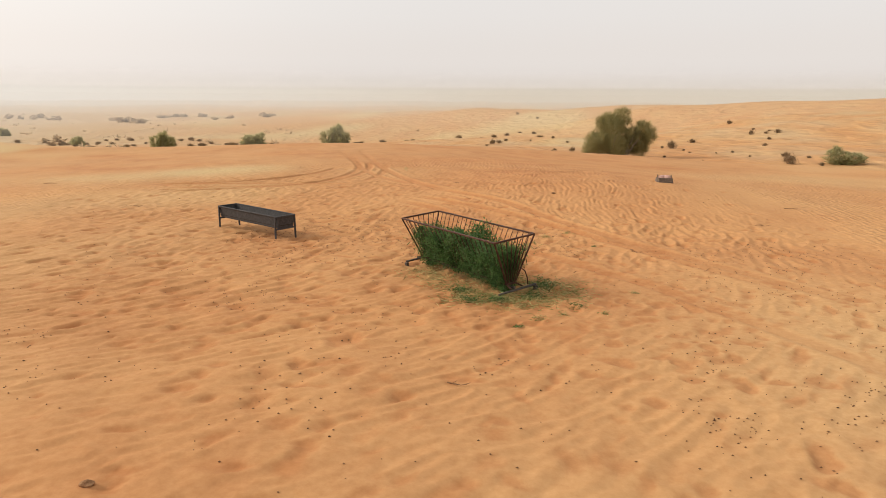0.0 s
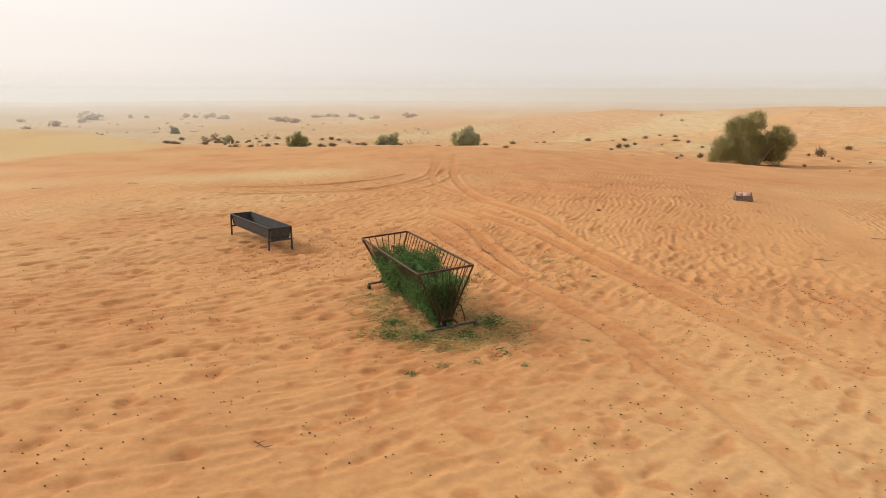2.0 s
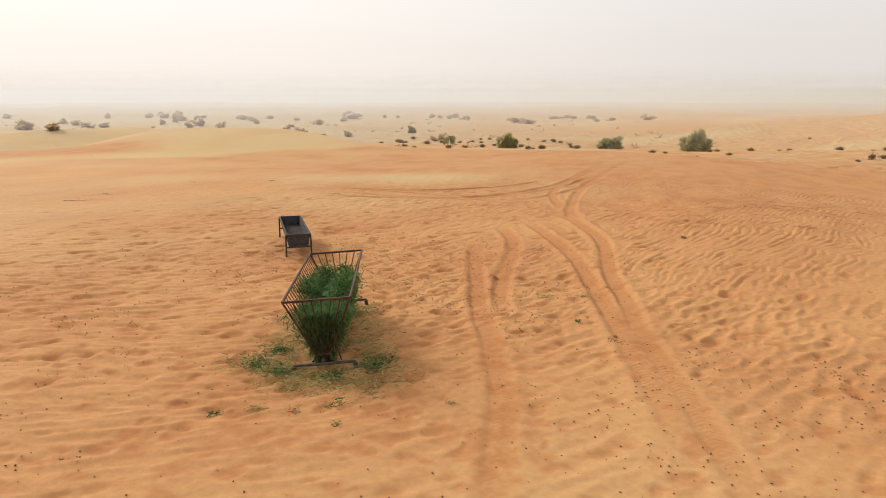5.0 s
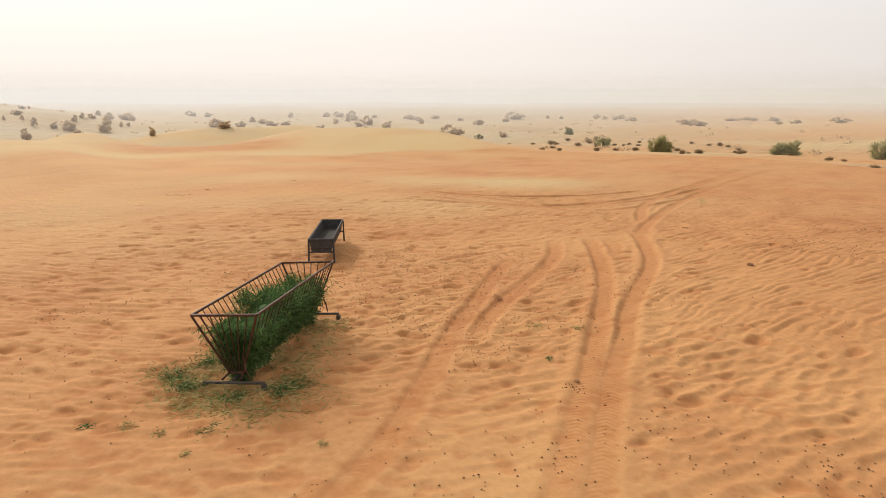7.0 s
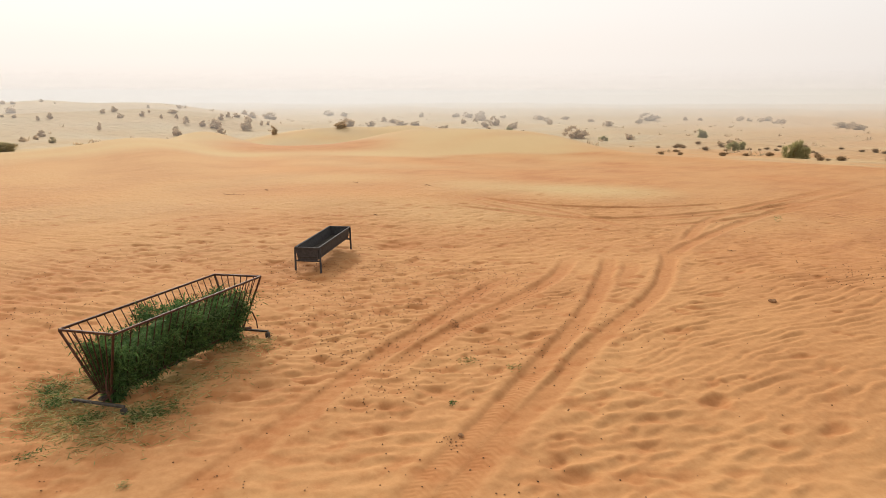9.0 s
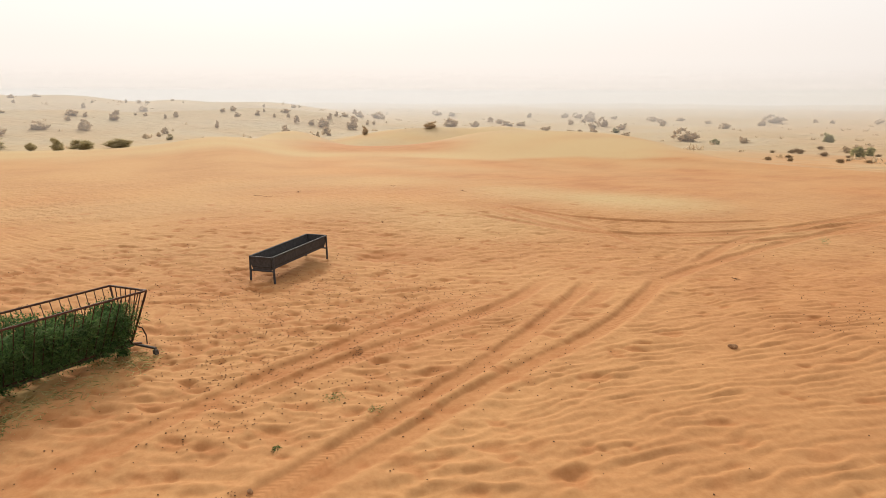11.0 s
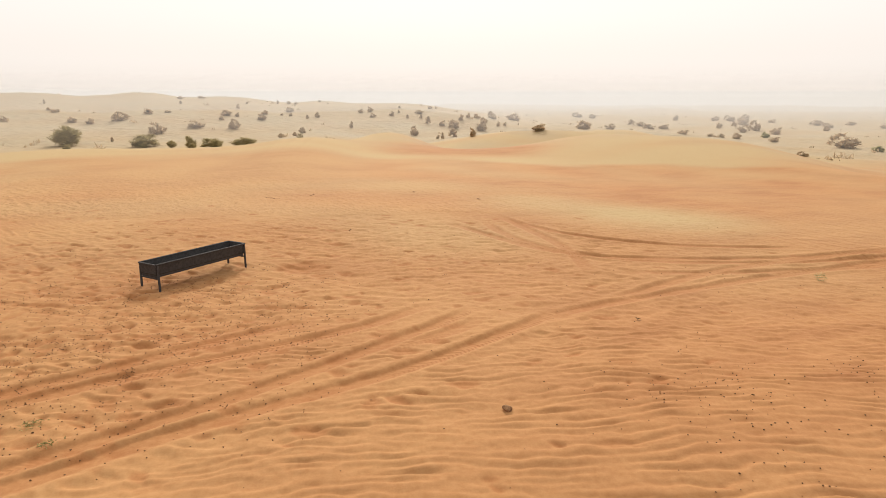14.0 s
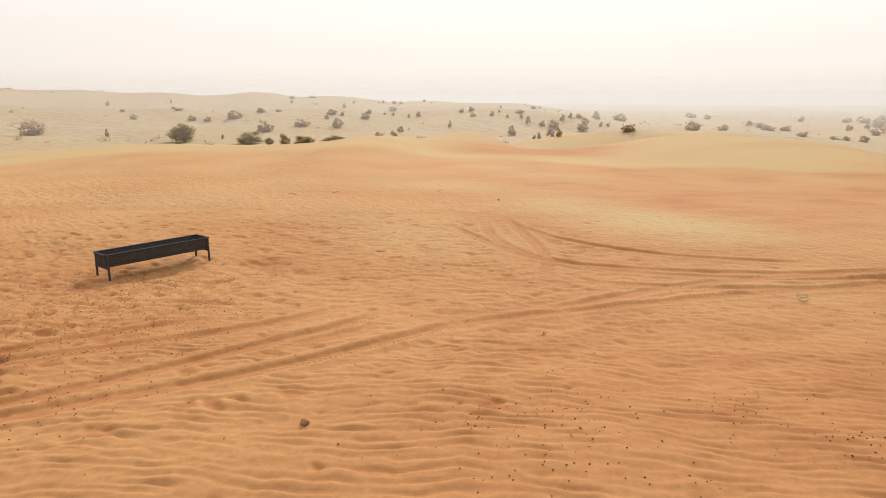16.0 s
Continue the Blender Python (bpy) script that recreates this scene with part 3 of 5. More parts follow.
    nx, ny = x[near], y[near]
    flat_all, cuts, floor_all, tread_all, run = (np.zeros(nx.shape) for _ in range(5))
    for k, line in enumerate(RUTS):
        dz, flat, floor, tread, along = rut_marks(nx, ny, line, rng)
        worn = (0.95, 0.95, 1.05, 1.1, 0.85, 0.8, 1.0, 0.8, 1.0, 0.85, 1.0, 0.8)[k] * (0.26 + 0.74 * soft_step((ny - 8.4) / 5.2)) * (1 - 0.3 * soft_step((ny - 24) / 5))
        cuts = np.minimum(cuts, 0) + np.minimum(dz * worn, 0) * (cuts > -0.01) + np.maximum(cuts, 0) + np.maximum(dz * worn, 0) * (floor_all < 0.3)
        flat_all = np.maximum(flat_all, 0.95 * flat)
        floor_all = np.maximum(floor_all, np.minimum(floor * np.sqrt(worn), 1))
        run = np.where(tread * worn > tread_all, along, run)
        tread_all = np.maximum(tread_all, tread * worn)
    pressed = np.zeros_like(z)
    pressed[near] = floor_all
    track = np.zeros((*z.shape, 3), np.float32)
    track[near] = np.stack([run, tread_all, np.zeros_like(run)], -1)
    track[..., 2] = soft_step((away - 33) / 9) * (1 - soft_step((away - 150) / 90)) * (1 - soft_step((bearing - 33) / 11) * (1 - soft_step((away - 80) / 25)))
    relief[near] = relief[near] * (1 - 0.8 * flat_all) + cuts
    rippled[near] *= 1 - 0.8 * flat_all
    z = z + relief
    rows, cols = z.shape
    n = np.arange(rows * cols).reshape(rows, cols)
    faces = np.stack([n[:-1, :-1], n[:-1, 1:], n[1:, 1:], n[1:, :-1]], -1).reshape(-1, 4)
    ob = sheet("ground", np.stack([x, y, z], -1).reshape(-1, 3), faces, SAND, smooth=True)
    # what kind of sand lies where
    drift = np.clip(0.5 + 0.9 * grain(x, y, 4.5, 11), 0, 1)
    wide_drift = np.clip(0.5 + 0.9 * grain(x, y * 0.4, 9.0, 12), 0, 1)
    streak = grain(x * 0.9 + 0.3 * y, y * 0.28, 3.5, 16)
    west = soft_step((bearing - 43) / 8)
    reach = np.interp(bearing, (38, 50, 56, 64, 74, 84, 95, 110, 130), (36, 33, 32, 30, 29, 27, 26, 25, 25))
    sharp = np.interp(bearing, (40, 48, 66, 80, 95), (3.0, 1.3, 2.0, 6.0, 10.0))
    yellow = soft_step((away + 2.2 * grain(x, y, 7.0, 14) + 0.8 * grain(x, y, 2.5, 15) - reach) / sharp) * np.clip(1.0 + 0.5 * streak, 0.5, 1) * (0.22 + 0.78 * west)
    swale = np.exp(-(((x + 43) + 0.9 * (y - 23)) / 7) ** 2 - (((y - 23) - 0.3 * (x + 43)) / 3.4) ** 2) + 0.6 * np.exp(-((bearing - 75) / 8) ** 4 - ((away - 39.5 - 0.2 * (bearing - 76)) / 4.2) ** 4)
    swale = swale + 0.75 * np.exp(-((x + 35.5) / 4) ** 2 - ((y - 22.5) / 4.5) ** 2)
    yellow = yellow * (1 - 0.85 * np.clip(swale + 0.3 * streak * swale, 0, 1))
    flat_patch = np.exp(-(((x + 9.8) * 0.75 + (y - 22.6) * 0.66) / 4.2) ** 4 - (((y - 22.6) * 0.75 - (x + 9.8) * 0.66) / 2.1) ** 2)
    yellow = np.maximum(yellow, 0.27 * soft_step((bearing - 75) / 12) * soft_step((away - 13) / 8))
    eastern = np.clip(0.2 + 1.2 * grain(x, y * 0.6, 24.0, 17) + 0.3 * grain(x, y, 6.0, 18), 0, 0.95) * soft_step((away - 34) / 14) * (1 - soft_step((bearing - 25) / 20))
    yellow = np.maximum(yellow, eastern)
    red_patch = np.clip(0.38 + 1.3 * grain(x, y * 0.55, 13.0, 33) + 0.5 * grain(x, y, 4.5, 34), 0, 1) * soft_step((away - 33) / 8) * (1 - soft_step((away - 85) / 30)) * (1 - soft_step((bearing - 30) / 18))
    yellow = yellow * (1 - 0.92 * red_patch)
    dark_side = np.exp(-((x - 2.0) / 5.5) ** 2 - ((y - 22) / 5.5) ** 2)
    yellow = np.maximum(yellow, soft_step((away - 3) / 10) * 0.42 * drift * (1 - dark_side))
    tone = 0.25 + 0.55 * np.clip(0.5 + 0.9 * grain(x, y, 3.2, 13), 0, 1)
    tone = tone * (1 - 0.75 * np.exp(-((x - 2) / 4.5) ** 2 - ((y - 22.5) / 4) ** 2)) * (1 - 0.7 * np.exp(-((x + 3) / 3.5) ** 2 - ((y - 4) / 3) ** 2))
    tone = tone * (1 - 0.45 * np.exp(-((x + 3.2) / 2.6) ** 2 - ((y - 12.4) / 1.9) ** 2)) * (1 - 0.5 * np.exp(-((x - 0.8) / 2.2) ** 2 - ((y - 9.4) / 1.8) ** 2))
    tone = np.clip(tone + 0.22 * np.exp(-((x - 4.5) / 2.5) ** 2 - ((y - 6) / 3.5) ** 2), 0, 1)
    # redder sand plus painted shade, following the depth of prints and the rut floors
    red_shade = np.clip(np.clip(-prints / 0.018, 0, 1) * 0.48 * (1 - 0.5 * pressed) + 0.42 * pressed, 0, 1) * (1 - soft_step((away - 15) / 10))
    yellow = np.maximum(yellow, 0.5 * np.exp(-((x - 5.2) / 2.4) ** 2 - ((y - 5.5) / 4) ** 2))
    tone = tone * (1 - 0.6 * np.exp(-((x + 2) / 2.5) ** 2 - ((y - 3.0) / 2.5) ** 2)) * (1 - 0.8 * dark_side)
    north_red = np.exp(-((bearing - 4) / 36) ** 4) * soft_step((away - 11) / 6) * (1 - soft_step((away - 40) / 30))
    tone = tone * (1 - 0.75 * north_red)
    hollow = np.exp(-((bearing - 50) / 15) ** 4 - ((away - 22) / 9) ** 4)
    tone = tone * (1 - 0.6 * hollow)
    yellow = yellow * (1 - 0.35 * hollow)
    yellow = yellow * (1 - 0.6 * north_red)
    yellow = np.maximum(yellow, 0.95 * flat_patch * np.clip(0.75 + 0.6 * drift, 0, 1))
    yellow = yellow * (1 - 0.8 * np.clip(swale, 0, 1))
    tone = tone * (1 - 0.6 * np.clip(swale, 0, 1))
    # the plain's own pale tone, with haze painted in as distance grows
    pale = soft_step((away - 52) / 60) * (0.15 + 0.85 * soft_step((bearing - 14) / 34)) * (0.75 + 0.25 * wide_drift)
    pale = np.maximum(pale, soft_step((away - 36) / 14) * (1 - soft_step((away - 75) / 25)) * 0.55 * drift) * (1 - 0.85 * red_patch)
    fx, fy = x - 0.45, y - 9.75
    u, v = 0.637 * fx - 0.771 * fy, 0.771 * fx + 0.637 * fy
    mess = np.exp(-((u / 1.3) ** 4) - ((v / 0.6) ** 4)) * np.clip(0.3 + 0.9 * grain(x, y, 0.35, 23), 0, 1)
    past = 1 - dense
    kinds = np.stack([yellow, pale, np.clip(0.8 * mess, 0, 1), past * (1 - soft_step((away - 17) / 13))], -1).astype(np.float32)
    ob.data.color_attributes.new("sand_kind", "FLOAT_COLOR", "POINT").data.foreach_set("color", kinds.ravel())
    feel = np.stack([rippled * past, np.clip(0.15 + 0.3 * trod + 0.85 * soft_step((12 - y) / 6) * (0.4 + 0.6 * broken) - 0.3 * lumpy, 0, 1) * close * past, red_shade, np.clip(0.3 + 0.4 * trod + 0.18 * lumpy, 0, 1) * (0.55 + 0.45 * patch) * close * past], -1).astype(np.float32)
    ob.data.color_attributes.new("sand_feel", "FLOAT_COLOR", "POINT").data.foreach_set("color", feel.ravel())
    ob.data.attributes.new("sand_tone", "FLOAT", "POINT").data.foreach_set("value", tone.astype(np.float32).ravel())
    ob.data.attributes.new("track_run", "FLOAT_VECTOR", "POINT").data.foreach_set("vector", track.ravel())
    tagged(ob, "rippled orange desert sand with hoof prints and tyre tracks", "ground", kind="structure")
    return gx, gy, z


GRID_X, GRID_Y, GRID_Z = build_ground()


def floor_at(x, y):
    """The height of the sand as built."""
    i, j = np.clip(np.searchsorted(GRID_X, x) - 1, 0, len(GRID_X) - 2), np.clip(np.searchsorted(GRID_Y, y) - 1, 0, len(GRID_Y) - 2)
    fu, fv = (x - GRID_X[i]) / (GRID_X[i + 1] - GRID_X[i]), (y - GRID_Y[j]) / (GRID_Y[j + 1] - GRID_Y[j])
    low = GRID_Z[j, i] * (1 - fu) + GRID_Z[j, i + 1] * fu
    high = GRID_Z[j + 1, i] * (1 - fu) + GRID_Z[j + 1, i + 1] * fu
    return low * (1 - fv) + high * fv


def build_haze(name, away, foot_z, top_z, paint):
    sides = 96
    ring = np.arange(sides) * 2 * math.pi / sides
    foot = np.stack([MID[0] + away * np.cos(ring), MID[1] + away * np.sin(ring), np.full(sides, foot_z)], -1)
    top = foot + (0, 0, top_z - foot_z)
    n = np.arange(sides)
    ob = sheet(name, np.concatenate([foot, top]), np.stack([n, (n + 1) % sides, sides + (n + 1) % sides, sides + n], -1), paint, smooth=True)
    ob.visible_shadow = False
    tagged(ob, "glowing see-through shell painted as dust haze over the far desert plain", "backdrop", kind="structure")


# Glowing see-through shells, added among the scenery, imitate haze that thickens with distance.
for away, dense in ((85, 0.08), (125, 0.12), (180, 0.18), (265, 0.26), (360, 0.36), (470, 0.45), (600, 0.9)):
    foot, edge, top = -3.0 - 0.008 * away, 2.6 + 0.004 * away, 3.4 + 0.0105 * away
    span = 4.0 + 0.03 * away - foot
    build_haze("haze_shell", away, -16.0, foot + span, haze_paint(foot, foot + span, ((0.0, 0.3 * dense), (-foot / span * 0.6, 0.9 * dense), ((edge - foot) / span, dense), ((top - foot) / span, 0.14 * dense), (1.0, 0.0)), away))


# ---- hay feeder ----
def build_feeder():
    """A V-shaped rack of rusty bars on two cross feet; u runs along it, v across."""
    root = new("hay_feeder")
    cx, cy = 0.327, 10.005
    ground = float(floor_at(cx, cy))
    root.matrix_world = pose(cx, cy, ground, 3.7, 0, -49.9)
    half, wide, top, low, keel = 1.085, 0.348, 0.738 - ground, 0.13, 0.075
    inset = 0.10
    for name, a, b in (("long_rail", (-half, wide, top), (half, wide, top)), ("long_rail", (-half, -wide, top), (half, -wide, top)),
                       ("end_rail", (half, -wide, top), (half, wide, top)), ("end_rail", (-half, -wide, top), (-half, wide, top))):
        bm = bmesh.new()
        slab(bm, a, b, 0.023, 0.023)
        part(name, bm, FEEDER_STEEL, root)
    for s in (-1, 1):
        bm = bmesh.new()
        slab(bm, (-half + inset, s * keel, low), (half - inset, s * keel, low), 0.022, 0.022)
        part("bottom_rail", bm, FEEDER_STEEL, root)
        bm = bmesh.new()
        slab(bm, (s * (half - inset), -keel, low), (s * (half - inset), keel, low), 0.028, 0.028)
        part("bottom_end_rail", bm, FEEDER_STEEL, root)
    count = 21
    for s in (-1, 1):
        for n in range(1, count):
            u = -half + 2 * half * n / count
            bm = bmesh.new()
            rod(bm, (u, s * wide, top), (u * (half - inset) / half, s * keel, low), 0.0055, sides=5)
            part("bar", bm, FEEDER_STEEL, root)
        for n in range(1, 7):
            v = -wide + 2 * wide * n / 7
            bm = bmesh.new()
            rod(bm, (s * half, v, top), (s * (half - inset), v * keel / wide, low), 0.0065, sides=5)
            part("bar", bm, FEEDER_STEEL, root)
        for v in (-1, 1):
            bm = bmesh.new()
            slab(bm, (s * half, v * wide, top), (s * (half - inset), v * keel, low), 0.021, 0.021)
            part("corner_post", bm, FEEDER_STEEL, root)
    for s in (-1, 1):
        end = s * 1.10
        bm = bmesh.new()
        slab(bm, (end, -0.31, 0.07), (end, 0.35, 0.07), 0.032, 0.024)
        foot = part("foot_bar", bm, SKID_STEEL, root, "grey steel cross foot half sunk in sand")
        for v in (-0.30, 0.34):
            bm = bmesh.new()
            slab(bm, (end, v, -0.05), (end, v, 0.052), 0.05, 0.045)
            part("foot_block", bm, SKID_STEEL, foot)
        for v in (-0.1, 0.1):
            bm = bmesh.new()
            rod(bm, (s * (half - inset), v * 0.75, low), (end, v, 0.1), 0.012, sides=6)
            part("stay", bm, FEEDER_STEEL, root)
        bm = bmesh.new()
        chain = [(s * (half - 0.06), 0.12, 0.34), (s * (half + 0.005), 0.16, 0.30), (s * (half + 0.03), 0.18, 0.2), (end, 0.2, 0.1)]
        for a, b in zip(chain[:-1], chain[1:]):
            rod(bm, a, b, 0.008, sides=6)
        part("bent_rod", bm, FEEDER_STEEL, root)
    bm = bmesh.new()
    slab(bm, (-1.06, 0.0, 0.085), (1.06, 0.0, 0.085), 0.04, 0.03)
    part("centre_beam", bm, SKID_STEEL, root)
    tagged(root, "rusty V-shaped steel hay rack on low cross feet", "hay feeder")
    return root.matrix_world.copy(), half, wide, top, low, keel


FEEDER = build_feeder()


def build_hay():
    frame_at, half, wide, top, low, keel = FEEDER
    rng = np.random.default_rng(11)

    def spread(count, skin):
        u = rng.uniform(-1, 1, count) * (half - 0.12)
        level = 0.60 - 0.015 * (u / half) + 0.065 * np.sin(u * 5 + 1) + 0.055 * np.sin(u * 11)
        t = rng.uniform(0, 1, count) ** 0.75
        z = low - 0.05 + t * (level * top / 0.75 * 1.03 - low)
        room = keel + (wide - keel) * np.clip((z - low) / (top - low), 0, 1)
        room = room * (1 + 0.2 * np.sin(u * 7 + z * 9) + 0.14 * np.sin(u * 16 - z * 13 + 2))
        v = rng.uniform(-1, 1, count)
        v = np.sign(v) * np.abs(v) ** skin * room * 1.06
        return np.stack([u * (0.92 + 0.08 * z / top), v, z + 0.07 * (1 - (v / room) ** 2) * t], -1)

    def placed(local):
        m = np.array(frame_at)
        return local @ m[:3, :3].T + m[:3, 3]

    # an uneven heap inside, under loose stems and leaves
    us, ring = np.linspace(-half + 0.24, half - 0.24, 46), np.linspace(0, 2 * math.pi, 22, endpoint=False)
    rows = []
    for u in us:
        z0, z1 = low - 0.03, (0.53 + 0.02 * u / half + 0.05 * math.sin(u * 5 + 1)) * top / 0.75
        z = z0 + (z1 - z0) * (0.5 + 0.5 * np.sin(ring))
        room = (keel + (wide - keel) * np.clip((z - low) / (top - low), 0, 1)) * 0.72
        rough = 1 + 0.16 * rng.normal(size=len(ring))
        rows.append(np.stack([np.full(len(ring), u) + 0.02 * rng.normal(size=len(ring)), np.cos(ring) * room * rough, z + 0.02 * rng.normal(size=len(ring))], -1))
    heap = np.concatenate(rows)
    n = np.arange(len(heap)).reshape(len(us), len(ring))
    nxt = np.roll(n, -1, axis=1)
    faces = np.stack([n[:-1], nxt[:-1], nxt[1:], n[1:]], -1).reshape(-1, 4)
    root = new("alfalfa_hay")
    tagged(root, "heap of fresh green alfalfa hay filling the rack", "hay", kind="stuff")
    sheet("heap", placed(heap), faces, ALFALFA, root)
    count = 3600
    at = spread(count, 0.42)
    way = rng.normal(size=(count, 3)) * (1.0, 0.8, 0.55) + np.stack([np.zeros(count), np.sign(at[:, 1]) * 0.5, np.full(count, 0.1)], -1)
    v, fc = blades(rng, count, placed(at), way @ np.array(frame_at)[:3, :3].T, rng.uniform(0.05, 0.17, count), rng.uniform(0.0025, 0.0055, count))
    sheet("stems", v, fc, ALFALFA_STEM, root)
    # leafy heads, gathered in tufts of unequal size
    tufts = spread(330, 0.33)
    big = rng.uniform(0.022, 0.062, 330)
    pick = rng.integers(0, 330, 26000)
    push = rng.normal(size=(26000, 3))
    at = np.concatenate([spread(4000, 0.4), tufts[pick] + push * big[pick, None] * (1.1, 0.9, 0.8)])
    count = len(at)
    way = np.concatenate([rng.normal(size=(4000, 3)), push * 0.8 + rng.normal(size=(26000, 3)) * 0.8 + (0, 0, 0.3)])
    v, fc = blades(rng, count, placed(at), way, rng.uniform(0.018, 0.046, count), rng.uniform(0.006, 0.015, count))
    sheet("leaves", v, fc, ALFALFA, root)
    # wisps that hang through the bars at the ends and sides
    count = 7500
    u = rng.choice([-1, 1], count, p=[0.22, 0.78]) * (half - 0.05 - rng.exponential(0.06, count))
    z = 0.02 + 0.60 * rng.uniform(0, 1, count) ** 1.1
    room = keel + (wide - keel) * np.clip((z - low) / (top - low), 0, 1)
    at = np.stack([u - np.sign(u) * 0.09 * (1 - z / top), rng.normal(0, 0.62, count) * room, z], -1)
    v, fc = blades(rng, count, placed(at), rng.normal(size=(count, 3)) + (0, 0, -0.8), rng.uniform(0.025, 0.085, count), rng.uniform(0.005, 0.012, count))
    sheet("wisps", v, fc, ALFALFA, root)


build_hay()


def lay(at, lift):
    """Puts points on the sand."""
    return np.stack([at[:, 0], at[:, 1], floor_at(at[:, 0], at[:, 1]) + lift], -1)


def build_litter():
    """Hay pulled out of the rack and trodden into the sand round it."""
    rng = np.random.default_rng(12)
    m = np.array(FEEDER[0])
    heaps = np.array([(1.15, -0.35, 0.22), (0.75, -0.55, 0.25), (0.2, -0.45, 0.3), (-0.5, -0.4, 0.3), (0.5, 0.42, 0.28), (1.0, 0.5, 0.22), (-0.1, 0.45, 0.35), (1.35, 0.0, 0.25), (0.95, -0.8, 0.25), (-0.8, 0.3, 0.25), (1.35, -0.35, 0.3), (1.5, -0.05, 0.28), (1.25, 0.75, 0.3), (1.55, 0.45, 0.25)])
    count = 4600
    pick = rng.integers(0, len(heaps), count)
    local = np.stack([heaps[pick, 0], heaps[pick, 1]], -1) + rng.normal(size=(count, 2)) * heaps[pick, 2:3] * 0.65
    flat = np.concatenate([local, np.zeros((count, 1))], 1) @ m[:3, :3].T + m[:3, 3]
    at = lay(flat[:, :2], rng.uniform(0.003, 0.03, count))
    way = rng.normal(size=(count, 3)) * (1, 1, 0.22)
    root = new("hay_litter")
    tagged(root, "trampled green and straw-coloured hay on the sand", "hay litter", kind="stuff")
    v, fc = blades(rng, count, at, way, rng.uniform(0.02, 0.10, count), rng.uniform(0.004, 0.010, count))
    sheet("straws", v, fc, STRAW, root)
    count = 2600
    green = np.array([(1.1, 0.52, 0.16), (0.9, 0.62, 0.2), (1.2, -0.45, 0.12), (1.0, -0.7, 0.14), (1.28, 0.1, 0.16), (0.6, -0.55, 0.14)])
    pick = rng.integers(0, len(green), count)
    local = green[pick, :2] + rng.normal(size=(count, 2)) * green[pick, 2:3] * 0.55
    flat = np.concatenate([local, np.zeros((count, 1))], 1) @ m[:3, :3].T + m[:3, 3]
    at = lay(flat[:, :2], rng.exponential(0.02, count))
    v, fc = blades(rng, count, at, rng.normal(size=(count, 3)) * (1, 1, 0.5), rng.uniform(0.015, 0.05, count), rng.uniform(0.004, 0.009, count))
    sheet("leaves", v, fc, ALFALFA, root)


build_litter()


def hay_tuft(x, y, size, count, seed):
    """A small wad of hay dropped on the sand."""
    rng = np.random.default_rng(seed)
    at = lay(np.stack([x + rng.normal(size=count) * size * 0.4, y + rng.normal(size=count) * size * 0.4], -1), rng.exponential(0.006, count))
    v, fc = blades(rng, count, at, rng.normal(size=(count, 3)) * (1, 1, 0.2), rng.uniform(0.012, 0.04, count), rng.uniform(0.004, 0.009, count))
    ob = sheet("hay_tuft", v, fc, STRAW if seed % 3 else ALFALFA)
    tagged(ob, "small dropped wad of green hay on sand", "hay", "dropped hay wads", "stuff")


for n, (tx, ty, ts) in enumerate(((1.70, 12.84, 0.13), (2.13, 13.14, 0.11), (1.75, 8.64, 0.17), (2.05, 8.35, 0.08), (1.25, 8.1, 0.12), (1.0, 7.85, 0.1), (2.6, 9.3, 0.08), (1.55, 8.3, 0.09), (2.5, 12.2, 0.06))):
    hay_tuft(tx, ty, ts, int(110 * ts / 0.12), 31 + n)


